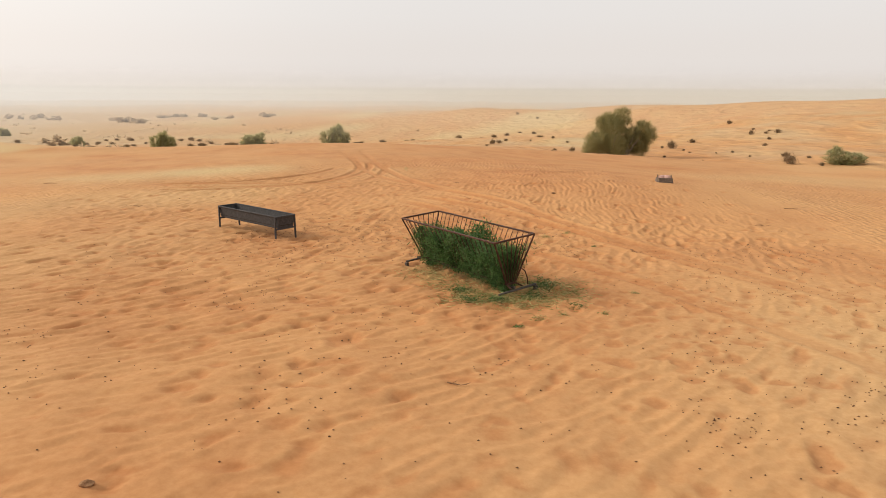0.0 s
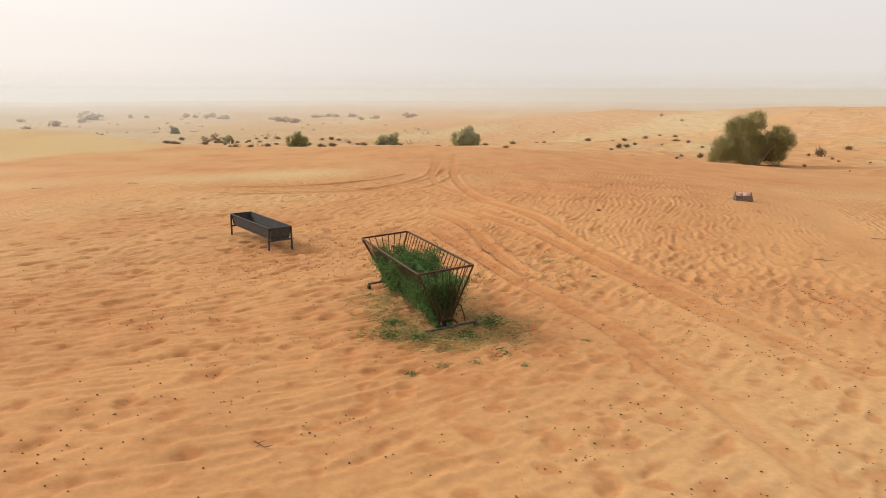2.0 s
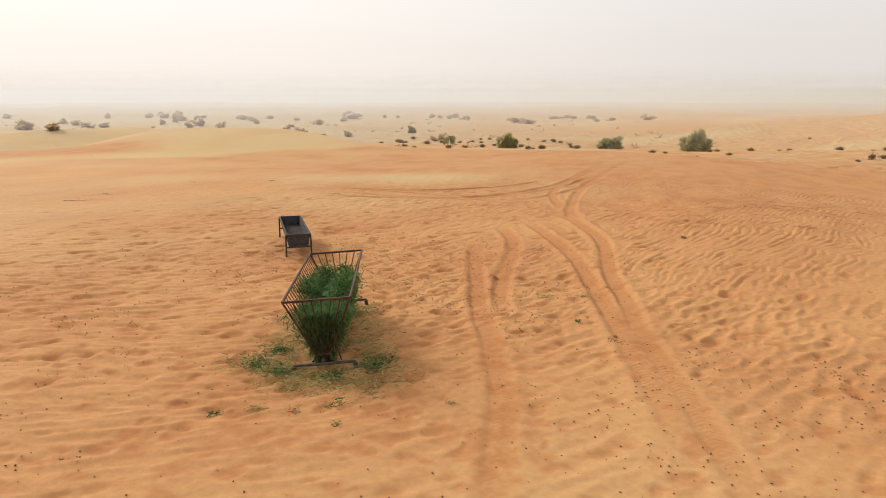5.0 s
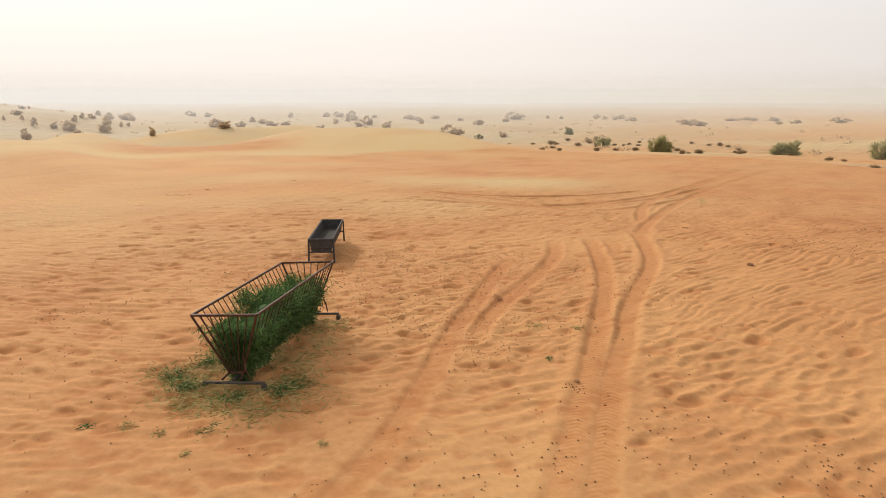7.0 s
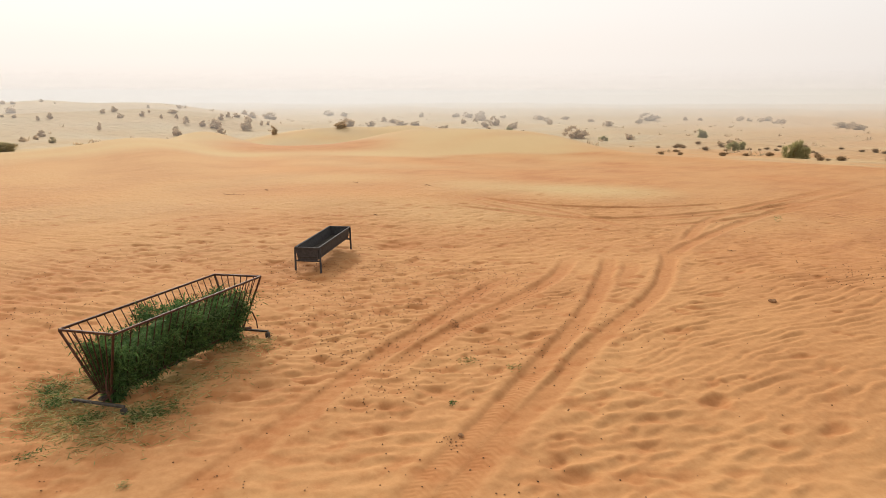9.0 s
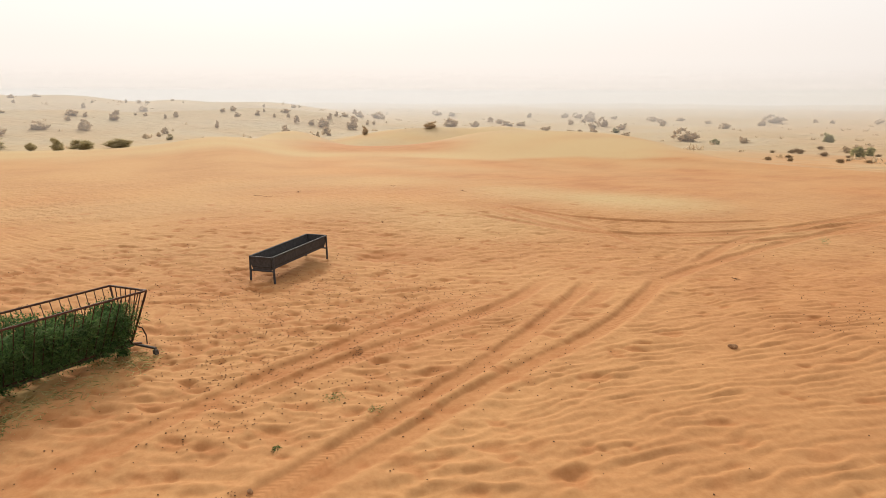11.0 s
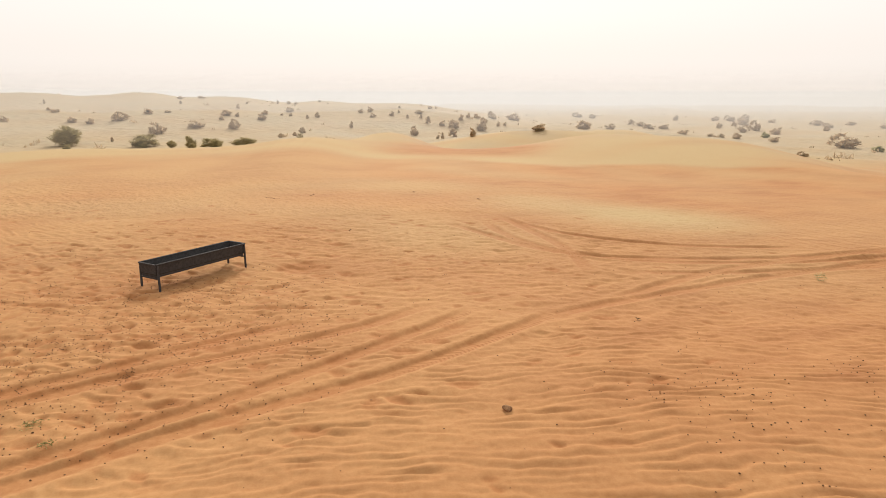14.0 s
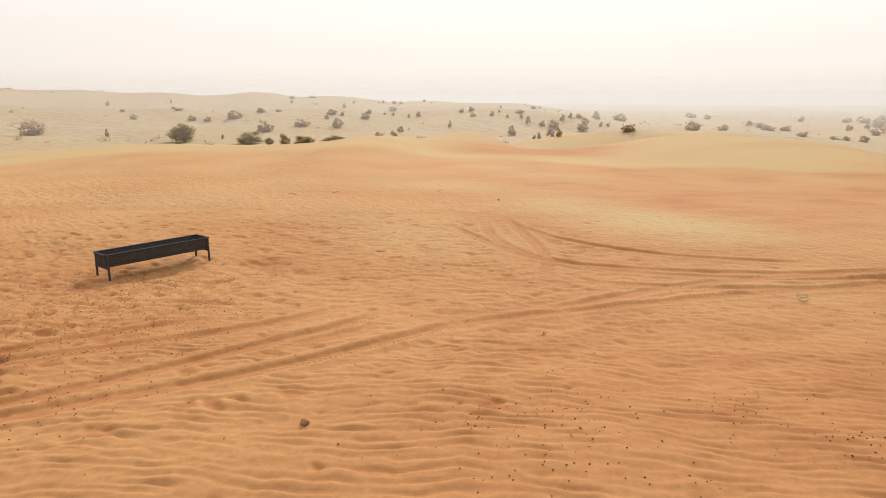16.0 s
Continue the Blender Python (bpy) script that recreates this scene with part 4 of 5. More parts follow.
# ---- water trough ----
def build_trough():
    root = new("water_trough")
    cx, cy = -3.83, 13.03
    ground = float(floor_at(cx, cy))
    root.matrix_world = pose(cx, cy, ground, 0, 0, 143.6)
    long, wide, top, deep = 0.95, 0.205, 0.43, 0.215
    bl, bw, low = long - 0.022, wide - 0.035, top - deep

    def basin(bm, grow, z_low):
        up = [bm.verts.new((sx * (long + grow), sy * (wide + grow), top)) for sx, sy in ((-1, -1), (1, -1), (1, 1), (-1, 1))]
        down = [bm.verts.new((sx * (bl + grow), sy * (bw + grow), z_low)) for sx, sy in ((-1, -1), (1, -1), (1, 1), (-1, 1))]
        return up, down

    bm = bmesh.new()
    ou, od = basin(bm, 0.0, low)
    iu, idn = basin(bm, -0.012, low + 0.012)
    for k in range(4):
        j = (k + 1) % 4
        bm.faces.new((od[k], od[j], ou[j], ou[k]))
        bm.faces.new((iu[k], iu[j], idn[j], idn[k]))
        bm.faces.new((ou[k], ou[j], iu[j], iu[k]))
    bm.faces.new(od[::-1])
    bm.faces.new(idn)
    bmesh.ops.recalc_face_normals(bm, faces=bm.faces)
    part("basin", bm, TROUGH_STEEL, root, "dark steel basin with sloping sides")
    for a, b in (((-long, wide), (long, wide)), ((-long, -wide), (long, -wide)), ((long, -wide), (long, wide)), ((-long, -wide), (-long, wide))):
        bm = bmesh.new()
        slab(bm, (*a, top + 0.002), (*b, top + 0.002), 0.034, 0.022)
        part("rim", bm, TROUGH_STEEL, root)
    bm = bmesh.new()
    slab(bm, (-bl - 0.01, 0, low + 0.05), (bl + 0.01, 0, low + 0.05), 2 * bw + 0.02, 0.012, 0)
    part("water_film", bm, WATER, root, "shallow murky water and sand")
    for sx in (-1, 1):
        for sy in (-1, 1):
            bm = bmesh.new()
            slab(bm, (sx * (long - 0.03), sy * (wide + 0.020), -0.05), (sx * (long - 0.03), sy * (wide + 0.010), top - 0.012), 0.03, 0.03)
            part("leg", bm, TROUGH_STEEL, root)
        bm = bmesh.new()
        slab(bm, (sx * (long - 0.03), -wide, low - 0.016), (sx * (long - 0.03), wide, low - 0.016), 0.026, 0.026)
        part("cross_brace", bm, TROUGH_STEEL, root)
    tagged(root, "long black sheet-steel water trough on square legs", "trough")


build_trough()


# ---- mineral lick tub ----
def build_tub():
    root = new("mineral_lick_tub")
    x, y = 5.58, 19.85
    root.matrix_world = pose(x, y, float(floor_at(x, y)) - 0.03, 0, 0, -3) @ Matrix.Diagonal((0.76, 0.76, 0.95, 1))
    bm = bmesh.new()
    levels = ((0.0, 0.31, 0.24), (0.17, 0.27, 0.20), (0.17, 0.245, 0.175), (0.09, 0.24, 0.17))
    loops = []
    for z, hx, hy in levels:
        loops.append([bm.verts.new((hx * c, hy * s, z)) for c, s in ((-1, -.75), (-.8, -1), (.8, -1), (1, -.75), (1, .75), (.8, 1), (-.8, 1), (-1, .75))])
    for a, b in zip(loops[:-1], loops[1:]):
        for k in range(8):
            bm.faces.new((a[k], a[(k + 1) % 8], b[(k + 1) % 8], b[k]))
    bm.faces.new(loops[0][::-1])
    bm.faces.new(loops[-1])
    bmesh.ops.recalc_face_normals(bm, faces=bm.faces)
    part("tub", bm, TUB, root, "weathered dark rubber tub")
    for s in (-1, 1):
        bm = bmesh.new()
        arc = [(s * 0.235, -0.06, 0.16), (s * 0.24, -0.055, 0.25), (s * 0.24, 0.055, 0.25), (s * 0.235, 0.06, 0.16)]
        for a, b in zip(arc[:-1], arc[1:]):
            rod(bm, a, b, 0.011, sides=6)
        part("handle", bm, TUB, root)
    for sx, sy, size in ((-0.1, 0.02, 0.115), (0.1, -0.02, 0.12), (0.0, 0.06, 0.1)):
        bm = bmesh.new()
        bmesh.ops.create_icosphere(bm, subdivisions=2, radius=size)
        for v in bm.verts:
            v.co = v.co * (1 + 0.18 * noise.noise(v.co * 14 + Vector((sx, sy, 3)) * 9))
            v.co = Vector((v.co.x * 1.15 + sx, v.co.y + sy, v.co.z * 0.75 + 0.16))
        part("salt_lump", bm, SALT, root, "worn pink mineral salt lump")
    tagged(root, "dark rubber tub holding pink mineral salt on sand", "lick tub")


build_tub()


# ---- stones, scraps and droppings ----
def stone(x, y, size, seed, turn):
    bm = bmesh.new()
    bmesh.ops.create_icosphere(bm, subdivisions=3, radius=1.0)
    shift = Vector((seed, 2.3 * seed, 5))
    for v in bm.verts:
        k = 1 + 0.28 * noise.noise(v.co * 1.3 + shift) + 0.10 * noise.noise(v.co * 4 + shift)
        v.co = Vector((v.co.x * 1.0, v.co.y * 0.72, v.co.z * 0.55)) * k * size
    ob = part("stone", bm, STONE, None)
    ob.matrix_world = pose(x, y, float(floor_at(x, y)) + size * 0.25, 4, 7, turn)
    tagged(ob, "rough brown stone lying on rippled sand", "stone", "loose stones")


stone(-1.84, 4.17, 0.045, 2, 20)
stone(2.24, 17.25, 0.052, 5, 40)
stone(3.1, 11.95, 0.03, 7, 10)


def twig(x, y, size, seed, colour=None):
    """A dead twig with a few side shoots, flat on the sand."""
    rng = random.Random(seed)
    bm = bmesh.new()
    z = float(floor_at(x, y)) + 0.012
    a, heading = Vector((x - size / 2, y, z)), rng.uniform(-0.5, 0.5)
    for k in range(4):
        b = a + Vector((math.cos(heading), math.sin(heading), 0)) * size / 4
        b.z = float(floor_at(b.x, b.y)) + 0.012 + 0.01 * (k % 2)
        rod(bm, a, b, 0.006 - 0.001 * k, sides=5)
        side = heading + rng.choice((-1, 1)) * rng.uniform(0.5, 1.1)
        c = b + Vector((math.cos(side), math.sin(side), 0.25)) * size * rng.uniform(0.15, 0.3)
        rod(bm, b, c, 0.004, 0.002, sides=4)
        a, heading = b, heading + rng.uniform(-0.5, 0.5)
    ob = part("twig", bm, DUNG, None)
    tagged(ob, "dry dead twig lying on the sand", "twig", "dead twigs")


# the twigs at x -12.6 and -13.4 stand in for humps of disturbed sand
for n, (tx, ty, ts) in enumerate(((6.13, 14.25, 0.26), (7.6, 16.3, 0.35), (-12.6, 12.9, 0.7), (-13.4, 14.3, 0.5), (-0.28, 19.55, 0.18), (-7.6, 15.6, 0.3), (0.4, 6.1, 0.2), (-12.2, 19.4, 0.5), (-14.0, 17.5, 0.4))):
    twig(tx, ty, ts, 60 + n)


def build_droppings():
    """Small dark pellets, strewn and in clusters."""
    rng = np.random.default_rng(21)
    nests = np.concatenate([rng.uniform((2.4, 4.0), (7.2, 12.5), (105, 2)), rng.uniform((-3.6, 11.2), (2.2, 15.5), (150, 2)), rng.uniform((1.2, 18.6), (5.2, 24), (45, 2)), rng.uniform((-6, 5), (1, 12.5), (60, 2)), rng.normal((-1.9, 12.6), (1.3, 1.0), (65, 2))])
    parts = [rng.normal(nest, rng.uniform(0.12, 0.5), (rng.integers(4, 20), 2)) for nest in nests]
    parts.append(rng.uniform((-8, 2), (8, 25), (700, 2)))
    parts.append(rng.normal((0.55, 13.3), 0.05, (26, 2)))
    parts.append(rng.normal((3.17, 11.8), 0.06, (22, 2)))
    at = np.concatenate(parts)
    count = len(at)
    size = rng.uniform(0.0045, 0.0098, count)
    centre = lay(at, size * 0.55)
    corners = np.array([(1, 0, 0), (-1, 0, 0), (0, 1, 0), (0, -1, 0), (0, 0, 1), (0, 0, -1)], float)
    wobble = rng.uniform(0.75, 1.35, (count, 6, 1))
    verts = centre[:, None] + corners[None] * wobble * size[:, None, None] * np.array((1.25, 1.0, 0.8))
    tri = np.array([(0, 2, 4), (2, 1, 4), (1, 3, 4), (3, 0, 4), (2, 0, 5), (1, 2, 5), (3, 1, 5), (0, 3, 5)])
    faces = (np.arange(count)[:, None, None] * 6 + tri[None]).reshape(-1, 3)
    ob = sheet("droppings", verts.reshape(-1, 3), faces, DUNG, smooth=True)
    tagged(ob, "small dark dry droppings strewn over the sand", "droppings", kind="stuff")


build_droppings()


# ---- trees and shrubs ----
def limbs(rng, root, reach, high, count, thick):
    """Crooked limbs that fork from the foot."""
    bm = bmesh.new()
    tips = []
    for k in range(count):
        turn = k * 2 * math.pi / count + rng.uniform(-0.5, 0.5)
        a, r = Vector((rng.uniform(-0.05, 0.05) * reach, rng.uniform(-0.05, 0.05) * reach, -0.08 * high)), thick * rng.uniform(0.7, 1.1)
        lean = rng.uniform(0.25, 1.0)
        for s in range(4):
            b = a + Vector((math.cos(turn) * lean * reach * 0.24, math.sin(turn) * lean * reach * 0.24, high * rng.uniform(0.17, 0.26)))
            rod(bm, a, b, r, r * 0.72, 6)
            if s > 0:
                side = turn + rng.choice((-1, 1)) * rng.uniform(0.6, 1.3)
                c = b + Vector((math.cos(side) * reach * 0.2, math.sin(side) * reach * 0.2, high * 0.14))
                rod(bm, b, c, r * 0.45, r * 0.15, 5)
                tips.append(c)
            a, r, turn = b, r * 0.72, turn + rng.uniform(-0.4, 0.4)
        tips.append(a)
    return bm, tips


def crown_leaves(rng, lobes, count, long, wide, upright=0.4):
    """Leaf sprays gathered into clumps inside the given lobes, thicker outside, with gaps."""
    lobes = np.asarray(lobes, float)
    weight = lobes[:, 3] * lobes[:, 4] * lobes[:, 5]
    clumps = max(24, count // 55)
    pick = rng.choice(len(lobes), clumps, p=weight / weight.sum())
    way = rng.normal(size=(clumps, 3))
    way /= np.linalg.norm(way, axis=1, keepdims=True)
    middle = lobes[pick, :3] + way * lobes[pick, 3:] * rng.uniform(0.35, 1.0, (clumps, 1)) ** 0.5 * rng.uniform(0.85, 1.06, (clumps, 1))
    middle[:, 2] = np.maximum(middle[:, 2], 0.04 * lobes[:, 5].max())
    mine = rng.integers(0, clumps, count)
    scale = lobes[pick, 3:].mean(1)[mine][:, None]
    at = middle[mine] + rng.normal(size=(count, 3)) * scale * 0.15
    at[:, 2] = np.maximum(at[:, 2], 0.01)
    ways = way[mine] * 0.7 + rng.normal(size=(count, 3)) * 0.7 + (0, 0, upright)
    return blades(rng, count, at, ways, rng.uniform(0.6, 1.4, count) * long, rng.uniform(0.6, 1.4, count) * wide)


def shrub(name, lobes, count, long, wide, leaf, seed, reach, high, stems=4, thick=0.03, upright=0.4):
    root = new(name)
    rng = np.random.default_rng(seed)
    bm, tips = limbs(random.Random(seed), root, reach, high, stems, thick)
    part("trunk", bm, BARK, root)
    v, fc = crown_leaves(rng, lobes, count, long, wide, upright)
    sheet("crown", v, fc, leaf, root)
    return root


def stand(root, x, y, turn=0.0, size=(1, 1, 1), sink=0.0):
    root.matrix_world = pose(x, y, float(floor_at(x, y)) - sink, 0, 0, turn) @ Matrix.Diagonal((*size, 1))


tree = shrub("ghaf_tree", [(-0.5, 0.1, 1.85, 0.72, 0.85, 0.75), (0.0, 0.0, 2.45, 0.5, 0.55, 0.5), (-0.85, 0.2, 2.2, 0.4, 0.5, 0.45), (-1.3, 0.0, 1.05, 0.6, 0.75, 0.6), (-0.55, -0.2, 0.9, 0.75, 0.8, 0.6),
                           (-1.55, 0.2, 0.6, 0.45, 0.5, 0.42), (1.3, 0.0, 1.6, 0.52, 0.6, 0.62), (1.0, 0.1, 1.05, 0.5, 0.6, 0.6), (1.6, 0.05, 1.25, 0.38, 0.5, 0.5), (1.25, 0.2, 0.55, 0.45, 0.5, 0.4), (0.3, 0.3, 1.35, 0.42, 0.5, 0.5), (0.1, 0.5, 0.7, 0.6, 0.5, 0.5), (0.6, 0.1, 1.0, 0.45, 0.5, 0.5), (0.62, 0.2, 1.55, 0.34, 0.4, 0.4)],
             50000, 0.20, 0.009, TREE_LEAF, 3, 1.5, 1.75, 8, 0.075, 0.75)
stand(tree, 10.42, 52.2, 8, (1.36, 1.36, 1.34), 0.36)
tagged(tree, "bushy grey-green desert tree with pale twisted stems", "tree")

NORTH = [
    (-24.0, 108.4, 3.7, 3.1), (-38.0, 109.4, 3.7, 1.8), (-34.5, 71.4, 1.9, 1.6), (-90, 122, 1.8, 1.5), (23.3, 45.1, 1.9, 0.8),
]
NORTH_FAR = [
    (-109.2, 207.2, 4.3, 2.0), (-143.1, 253.6, 2.9, 1.5), (-166.3, 251.6, 5.1, 2.0), (-176.0, 254.1, 2.3, 1.6), (-180.2, 253.0, 2.4, 1.8), (-185.4, 252.9, 2.1, 1.6),
    (-136.6, 299.0, 3.9, 1.9), (-129.4, 302.2, 3.3, 1.7), (-90.2, 221.1, 2.0, 1.2), (-87.2, 225.5, 3.3, 1.2), (-73.5, 224.1, 4.4, 1.0),
]
NORTHWEST = [
    (-64.7, 99.8, 2.0, 1.4), (-67.4, 100.2, 1.2, 1.0), (-92.5, 104.4, 2.6, 1.4), (-130.2, 237.6, 5.9, 2.3), (-143.8, 253.9, 3.9, 1.7), (-181.0, 265.1, 4.3, 2.4),
    (-189.9, 260.2, 2.2, 1.9), (-62.2, 64.3, 1.4, 0.5), (-223.5, 240.7, 8.3, 3.9), (-201.1, 212.2, 3.5, 2.0), (-224.4, 206.9, 2.6, 1.5), (-248.1, 211.2, 3.3, 1.9),
    (-63.9, 62.0, 1.1, 0.4), (-65.8, 59.5, 0.8, 0.4), (-256.4, 202.9, 3.6, 1.9), (-232.4, 155.6, 4.3, 2.9), (-68.4, 55.7, 0.9, 0.5), (-274.8, 175.4, 3.3, 2.5),
    (-212.9, 135.7, 1.9, 1.9), (-71.0, 51.5, 0.8, 0.8), (-72.2, 49.3, 2.3, 1.0), (-212.6, 251.0, 2.5, 1.9),
]
NORTHWEST_MORE = [
    (-201.6, 248.8, 2.7, 1.6), (-144.4, 294.9, 4.1, 1.6), (-141.4, 299.9, 4.4, 1.7), (-130.4, 305.1, 4.4, 1.7),
]
WEST_LOW = [
    (-106.1, 102.4, 5.0, 2.9), (-119.0, 96.8, 2.3, 1.3), (-174.5, 132.5, 3.6, 2.5), (-122.6, 90.8, 1.6, 1.6), (-185.5, 128.9, 3.0, 2.6), (-190.3, 135.6, 3.9, 3.5),
    (-123.9, 88.5, 1.5, 1.0), (-124.9, 86.6, 1.3, 0.8), (-215.1, 137.5, 2.1, 2.1), (-267.4, 176.1, 6.4, 3.8), (-219.3, 145.3, 2.6, 1.8), (-127.3, 81.8, 2.8, 1.0),
    (-223.3, 120.9, 4.3, 2.1), (-221.0, 114.9, 4.6, 2.1), (-234.6, 117.4, 3.1, 2.2), (-241.7, 115.9, 2.7, 2.5), (-289.5, 156.5, 2.8, 2.5), (-279.3, 176.4, 3.9, 2.8),
    (-270.4, 191.4, 3.3, 1.9), (-261.2, 205.3, 4.4, 2.2), (-245.1, 199.4, 5.3, 1.8), (-160.7, 71.0, 3.9, 2.7),
]
WEST_LOW_MORE = [
    (-294.9, 118.8, 3.2, 2.4), (-305.5, 115.3, 6.1, 2.2), (-282.0, 171.3, 4.4, 2.2), (-64.1, 51.8, 1.5, 0.6),
]
WEST_MID = [
    (-61.1, 33.8, 2.0, 0.7), (-165.7, 51.8, 1.2, 1.3), (-163.1, 49.5, 1.2, 1.3), (-152.0, 43.5, 3.8, 3.3), (-62.9, 27.2, 0.7, 1.1), (-127.7, 33.6, 2.5, 2.1),
    (-117.5, 30.2, 1.1, 1.4), (-117.6, 29.3, 0.8, 0.8), (-153.0, 36.6, 3.3, 2.6), (-154.8, 34.2, 1.7, 1.7), (-156.6, 30.8, 1.9, 2.1), (-162.7, 29.9, 1.4, 1.2),
    (-132.9, 25.9, 2.4, 2.1), (-164.6, 40.2, 2.1, 1.6), (-170.3, 42.9, 1.5, 1.4), (-181.0, 51.6, 3.2, 1.9), (-222.4, 66.5, 4.8, 2.8), (-172.9, 45.5, 2.2, 1.1),
    (-170.2, 29.8, 2.1, 1.1), (-213.3, 36.8, 2.2, 1.3), (-216.1, 38.9, 0.9, 1.1), (-179.5, 25.3, 0.8, 0.9),
]
WEST_MID_MORE = [
    (-164.6, 22.6, 1.7, 1.2), (-161.4, 26.3, 1.1, 1.1), (-170.5, 24.6, 0.9, 0.9), (-161.7, 17.8, 1.4, 1.3), (-175.2, 17.3, 1.4, 1.5), (-173.7, 14.7, 1.5, 1.2),
    (-142.2, 12.9, 1.0, 1.6), (-165.7, 4.0, 1.6, 1.6),
]
WEST_HILL = [
    (-128.1, 3.5, 1.7, 1.4), (-119.0, 3.0, 1.2, 0.8), (-107.8, 1.9, 1.4, 0.9), (-164.1, 1.7, 1.0, 1.2), (-169.6, -3.0, 1.1, 0.9), (-180.0, -4.4, 2.4, 1.6),
    (-170.9, -5.3, 0.9, 0.6), (-159.8, -8.6, 2.6, 1.7), (-170.3, -9.4, 2.7, 0.9), (-218.4, -12.1, 1.2, 1.2), (-218.8, -8.7, 1.5, 1.2), (-217.5, -6.2, 1.3, 1.0),
    (-237.6, -0.1, 1.2, 1.0), (-213.8, 4.1, 0.7, 0.7),
]
HILL_NEAR = [
    (-101.8, -29.6, 4.8, 3.2), (-95.6, -16.2, 5.1, 1.6), (-67.7, -2.7, 1.2, 1.6), (-68.2, -0.7, 2.8, 1.2), (-68.9, 2.6, 2.4, 1.0), (-125.9, -23.2, 3.5, 2.7),
    (-137.9, -18.9, 3.0, 1.9), (-141.0, -11.7, 3.1, 2.3), (-161.3, -17.4, 2.9, 1.7), (-160.3, -14.5, 1.4, 1.3), (-159.7, -9.0, 1.4, 1.4),
]
HILL_FAR = [
    (-106.9, -58.5, 4.4, 3.1), (-152.3, -16.6, 1.7, 1.1), (-149.6, -37.6, 4.8, 2.0), (-144.7, -42.2, 2.2, 1.2), (-146.2, -46.6, 2.2, 1.4), (-142.5, -58.3, 1.8, 1.4),
    (-154.9, -67.2, 1.1, 0.9), (-162.5, -75.1, 1.1, 1.5), (-107.1, -45.2, 0.9, 1.5), (-163.9, -58.7, 1.6, 0.8), (-178.7, -65.9, 0.9, 1.4), (-161.7, -56.2, 2.2, 0.8),
    (-107.9, -25.1, 0.6, 0.9), (-161.4, -35.4, 3.3, 0.9), (-165.5, -31.9, 1.8, 0.6), (-204.1, -38.7, 1.7, 1.1), (-186.6, -34.2, 1.0, 1.0), (-212.8, -34.5, 2.3, 0.6),
    (-181.1, -17.9, 1.3, 1.6), (-196.3, -18.1, 1.2, 0.7),
]

ROUND = [(0, 0, 0.42, 0.42, 0.42, 0.42), (0.22, 0.1, 0.3, 0.3, 0.3, 0.3), (-0.25, -0.05, 0.32, 0.3, 0.3, 0.34)]
WIDE = [(-0.3, 0, 0.3, 0.26, 0.3, 0.34), (0.05, 0.1, 0.38, 0.26, 0.3, 0.42), (0.34, -0.05, 0.26, 0.22, 0.28, 0.3)]
TWIN = [(-0.26, 0, 0.45, 0.24, 0.3, 0.5), (0.24, 0.05, 0.33, 0.26, 0.3, 0.36), (0.0, 0, 0.2, 0.3, 0.3, 0.22)]
SPIKY = [(-0.3, 0, 0.5, 0.14, 0.2, 0.5), (0.0, 0.05, 0.36, 0.16, 0.2, 0.4), (0.26, -0.05, 0.42, 0.16, 0.2, 0.46), (0.1, 0.1, 0.2, 0.36, 0.3, 0.2)]


def plant_all(rows, kinds, label, group, seed):
    """Copies of a few grown shrubs, each with its own width, height and turn."""
    rng = random.Random(seed)
    for x, y, wide, high in rows:
        kind = rng.choice(kinds)
        wide = wide * 1.15
        size = Matrix.Diagonal((wide, wide * rng.uniform(0.8, 1.1), max(high, 0.35 * wide), 1))
        ob = copy_thing(kind, pose(x, y, float(floor_at(x, y)) - 0.04 * high, 0, 0, rng.choice((0, 180)) + rng.uniform(-25, 25)) @ size)
        tagged(ob, label, "shrub", group)


def seedlings(leaf, base, count, long, wide):
    made = []
    for n, (lobes, up) in enumerate(((ROUND, 0.5), (WIDE, 0.9), (TWIN, 1.0), (SPIKY, 1.5))):
        made.append(shrub("desert_shrub", lobes, count, long, wide, leaf, base + n, 0.55, 0.7, 5, 0.014, up))
    return made


near_kinds, far_kinds = seedlings(SHRUB_LEAF, 100, 3600, 0.16, 0.018), seedlings(HAZED_LEAF, 140, 620, 0.14, 0.06)
hill_kinds = seedlings(OLIVE_LEAF, 180, 2400, 0.11, 0.026)
plant_all([(x, y, w, 1.3 * h) for x, y, w, h in NORTH], near_kinds, "dusty green rounded shrub growing from the sand", "shrubs behind the rise", 1)
plant_all(HILL_NEAR[:5], hill_kinds, "olive-brown upright shrub behind a sandy crest", "shrubs behind the rise", 2)
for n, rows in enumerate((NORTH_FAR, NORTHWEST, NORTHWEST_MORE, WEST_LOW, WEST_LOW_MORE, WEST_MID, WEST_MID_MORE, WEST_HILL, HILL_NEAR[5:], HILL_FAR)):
    plant_all(rows, far_kinds, "grey-brown shrub on the pale far plain, haze painted into its leaf colour", "shrubs on the far plain", 10 + n)
for n, kind in enumerate(near_kinds):
    stand(kind, (-52.0, -95.0, -140.0, -60.0)[n], (84.0, 100.0, 108.0, 96.0)[n], 40 * n, (1.6, 1.6, 1.2))
    tagged(kind, "dusty green rounded shrub growing from the sand", "shrub", "shrubs behind the rise")
for n, kind in enumerate(hill_kinds):
    stand(kind, (-74.0, -88.0, -112.0, -97.0)[n], (-6.5, -24.0, -34.0, 6.0)[n], 50 * n, (1.2, 1.2, 0.9))
    tagged(kind, "olive-brown upright shrub behind a sandy crest", "shrub", "shrubs behind the rise")
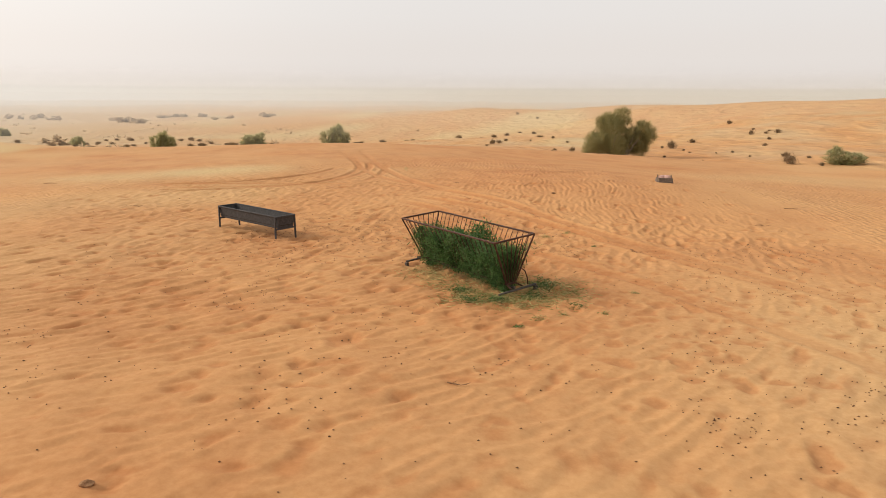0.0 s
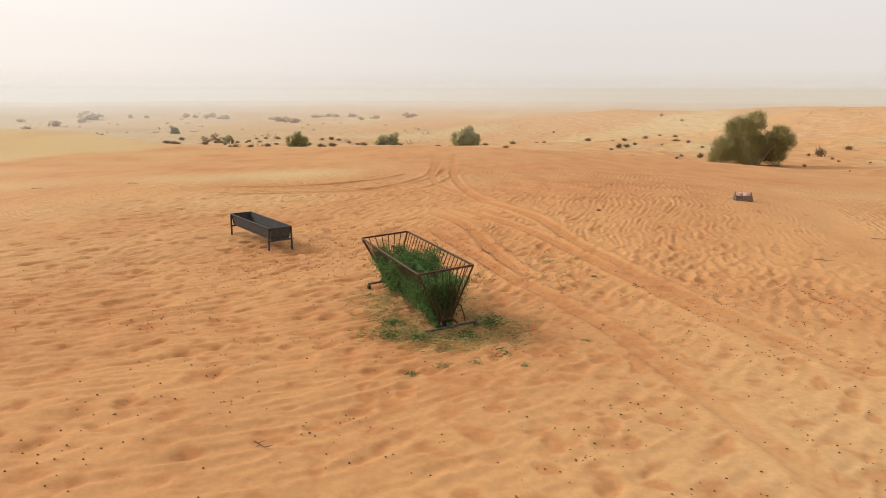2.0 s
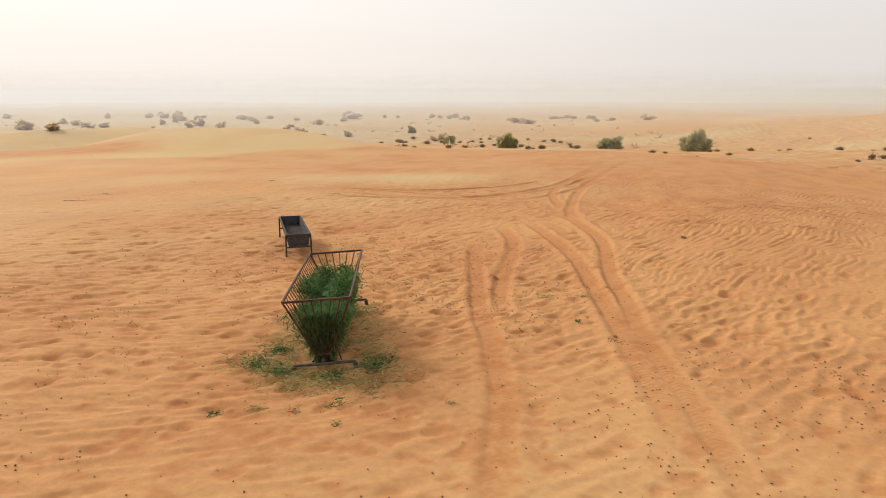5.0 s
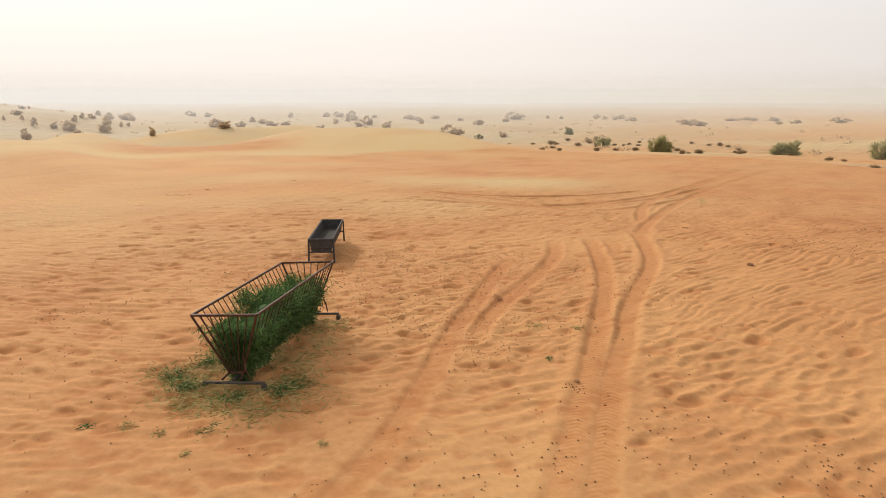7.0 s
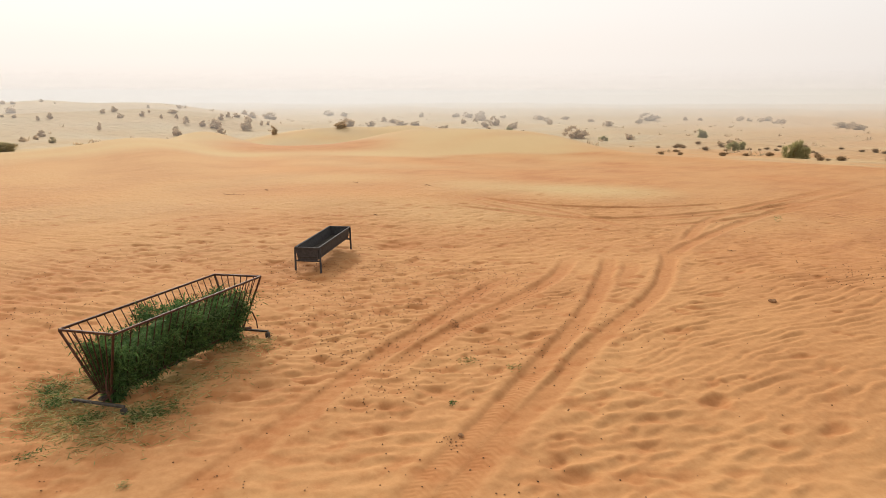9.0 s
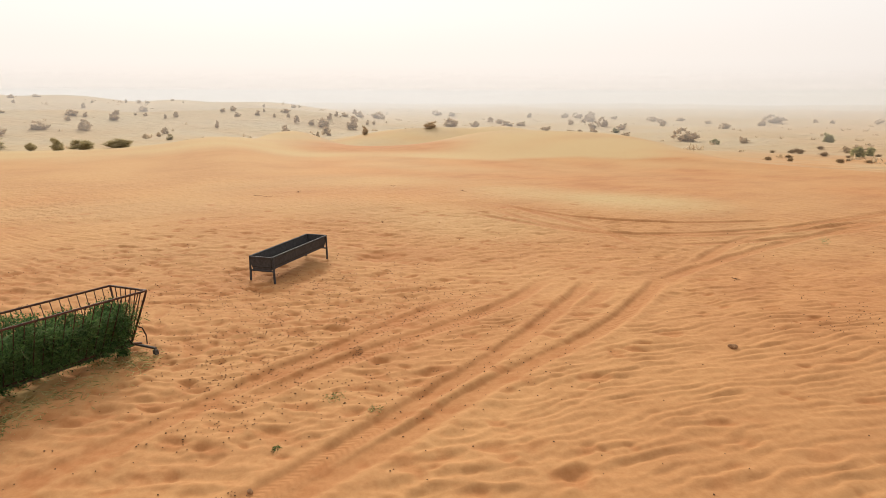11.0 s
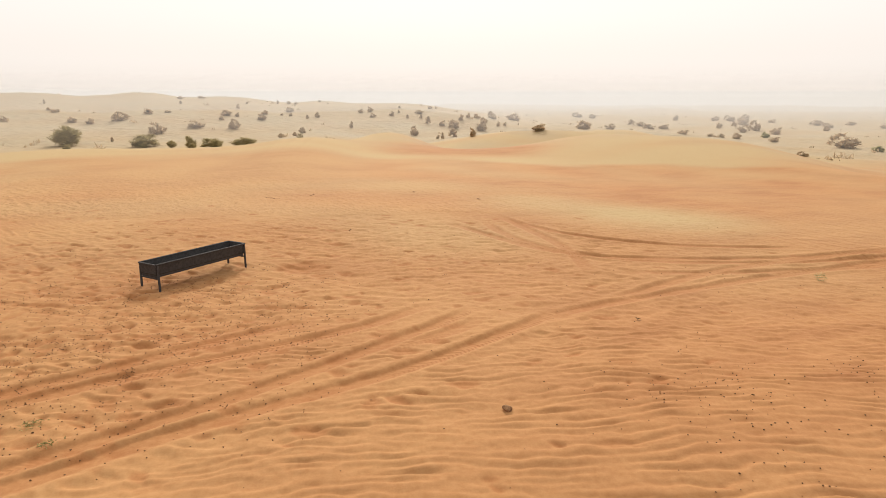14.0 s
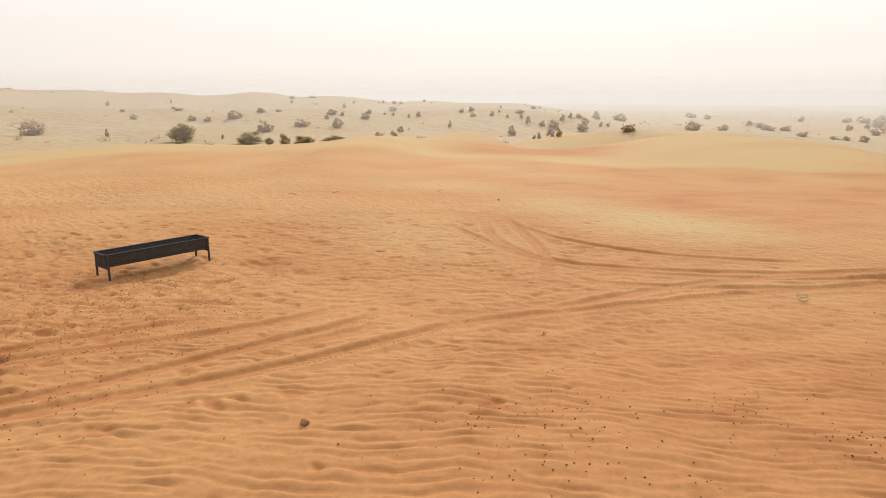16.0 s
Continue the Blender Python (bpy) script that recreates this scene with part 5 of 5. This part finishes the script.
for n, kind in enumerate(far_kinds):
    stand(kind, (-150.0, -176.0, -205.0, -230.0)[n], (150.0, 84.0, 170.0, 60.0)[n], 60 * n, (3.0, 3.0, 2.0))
    tagged(kind, "grey-brown shrub on the pale far plain, haze painted into its leaf colour", "shrub", "shrubs on the far plain")


TUSSOCKS = [
    (3.8, 125.7, 1.47), (6.3, 130.1, 0.87), (8.8, 125.5, 1.26), (8.1, 80.9, 0.4), (9.1, 74.8, 0.62), (7.6, 58.4, 0.58),
    (6.3, 59.5, 0.3), (21.0, 70.1, 1.08), (17.1, 62.8, 0.96), (16.5, 64.0, 0.33), (16.9, 56.7, 0.39), (13.8, 52.3, 0.31),
    (17.1, 59.2, 0.25), (15.7, 49.2, 0.21), (30.3, 87.1, 0.76), (28.6, 75.0, 0.33), (29.3, 72.6, 0.58), (27.0, 66.5, 0.47),
    (24.3, 60.6, 0.37),
]
TUSSOCKS_MORE = [
    (19.6, 51.1, 0.36), (21.7, 50.3, 0.71), (20.1, 45.6, 0.81), (28.5, 71.3, 0.76), (27.2, 71.8, 0.63), (29.5, 70.9, 0.57),
    (18.5, 55.2, 0.29), (19.8, 55.3, 0.29), (7.3, 166.1, 0.83), (10.8, 147.9, 0.99), (21.5, 44.3, 0.41),
    (22.9, 49.2, 0.32), (-15.1, 150.0, 1.13), (0.9, 73.2, 0.71), (2.5, 77.7, 0.51), (5.3, 77.7, 0.38),
    (5.8, 56.7, 0.32),
]


def build_tussocks():
    """Low dry tussocks in the hollow behind the rise."""
    rng = np.random.default_rng(77)
    first = []
    for n in range(3):
        root = new("tussock")
        tagged(root, "low dry brown tussock in the sandy hollow", "tussock", "tussocks in the hollow")
        bm = bmesh.new()
        for k in range(7):
            a = Vector((rng.uniform(-0.16, 0.16), rng.uniform(-0.12, 0.12), -0.03))
            rod(bm, a, a + Vector((rng.uniform(-0.1, 0.1), rng.uniform(-0.1, 0.1), 0.10)), 0.012, 0.004, 5)
        part("stems", bm, BARK, root)
        count = 420
        v, fc = blades(rng, count, rng.normal(size=(count, 3)) * (0.14, 0.12, 0.05) + (0.05 * n, 0, 0.10), rng.normal(size=(count, 3)) * (1, 1, 0.7) + (0, 0, 0.8), rng.uniform(0.06, 0.17, count), rng.uniform(0.012, 0.026, count))
        sheet("leaves", v, fc, DRY_LEAF, root)
        first.append(root)
    spots = np.concatenate([
        np.stack([np.full(60, 1.0), rng.uniform(-4, 26, 60), rng.uniform(48, 100, 60)], -1)[:22],
        np.stack([np.full(60, 1.0), rng.uniform(24, 44, 60), rng.uniform(62, 115, 60)], -1)[:46],
    ])
    for k, (_, b, r) in enumerate(spots):
        x, y = MID[0] - r * math.sin(radians(b)), MID[1] + r * math.cos(radians(b))
        s = rng.uniform(0.6, 1.3) * (0.7 + r / 90)
        m = pose(x, y, float(floor_at(x, y)), 0, 0, rng.uniform(0, 360)) @ Matrix.Diagonal((0.75 * s, 0.75 * s, s * rng.uniform(0.7, 1.05), 1))
        copy_thing(first[k % 3], m)
    for k, (x, y, wide) in enumerate(TUSSOCKS + TUSSOCKS_MORE):
        s = wide / 0.72
        m = pose(x, y, float(floor_at(x, y)), 0, 0, rng.uniform(0, 360)) @ Matrix.Diagonal((0.75 * s, 0.75 * s, s * rng.uniform(0.75, 1.15), 1))
        if k < 3:
            first[k].matrix_world = m
        else:
            copy_thing(first[k % 3], m)


build_tussocks()


def build_scrub():
    """Low scattered scrub, too small and far to tell apart, over the plain."""
    rng = np.random.default_rng(88)
    count = 900
    b, r = np.radians(rng.uniform(18, 128, count)), rng.uniform(75, 500, count)
    x, y = MID[0] - r * np.sin(b), MID[1] + r * np.cos(b)
    keep = grain(x, y, 30.0, 21) + rng.uniform(-0.4, 0.5, count) > 0
    x, y = x[keep], y[keep]
    each_one = 16
    at = lay(np.repeat(np.stack([x, y], -1), each_one, 0), 0.05)
    size = np.repeat(rng.uniform(0.3, 0.9, len(x)), each_one)
    at += rng.normal(size=at.shape) * size[:, None] * (0.4, 0.4, 0.1)
    v, fc = blades(rng, len(at), at, rng.normal(size=at.shape) + (0, 0, 1.0), size * rng.uniform(0.4, 1.0, len(at)), size * 0.22)
    tagged(sheet("far_scrub", v, fc, HAZED_LEAF), "low scrub scattered over the far plain, haze painted into its leaf colour", "scrub", kind="stuff")


build_scrub()

sprig = shrub("sand_sprig", ROUND, 160, 0.16, 0.03, SHRUB_LEAF, 300, 0.3, 0.4, 3, 0.01)
stand(sprig, -2.2, 23.5, 0, (0.2, 0.2, 0.16))
tagged(sprig, "tiny green plant sprouting from rippled sand", "plant")
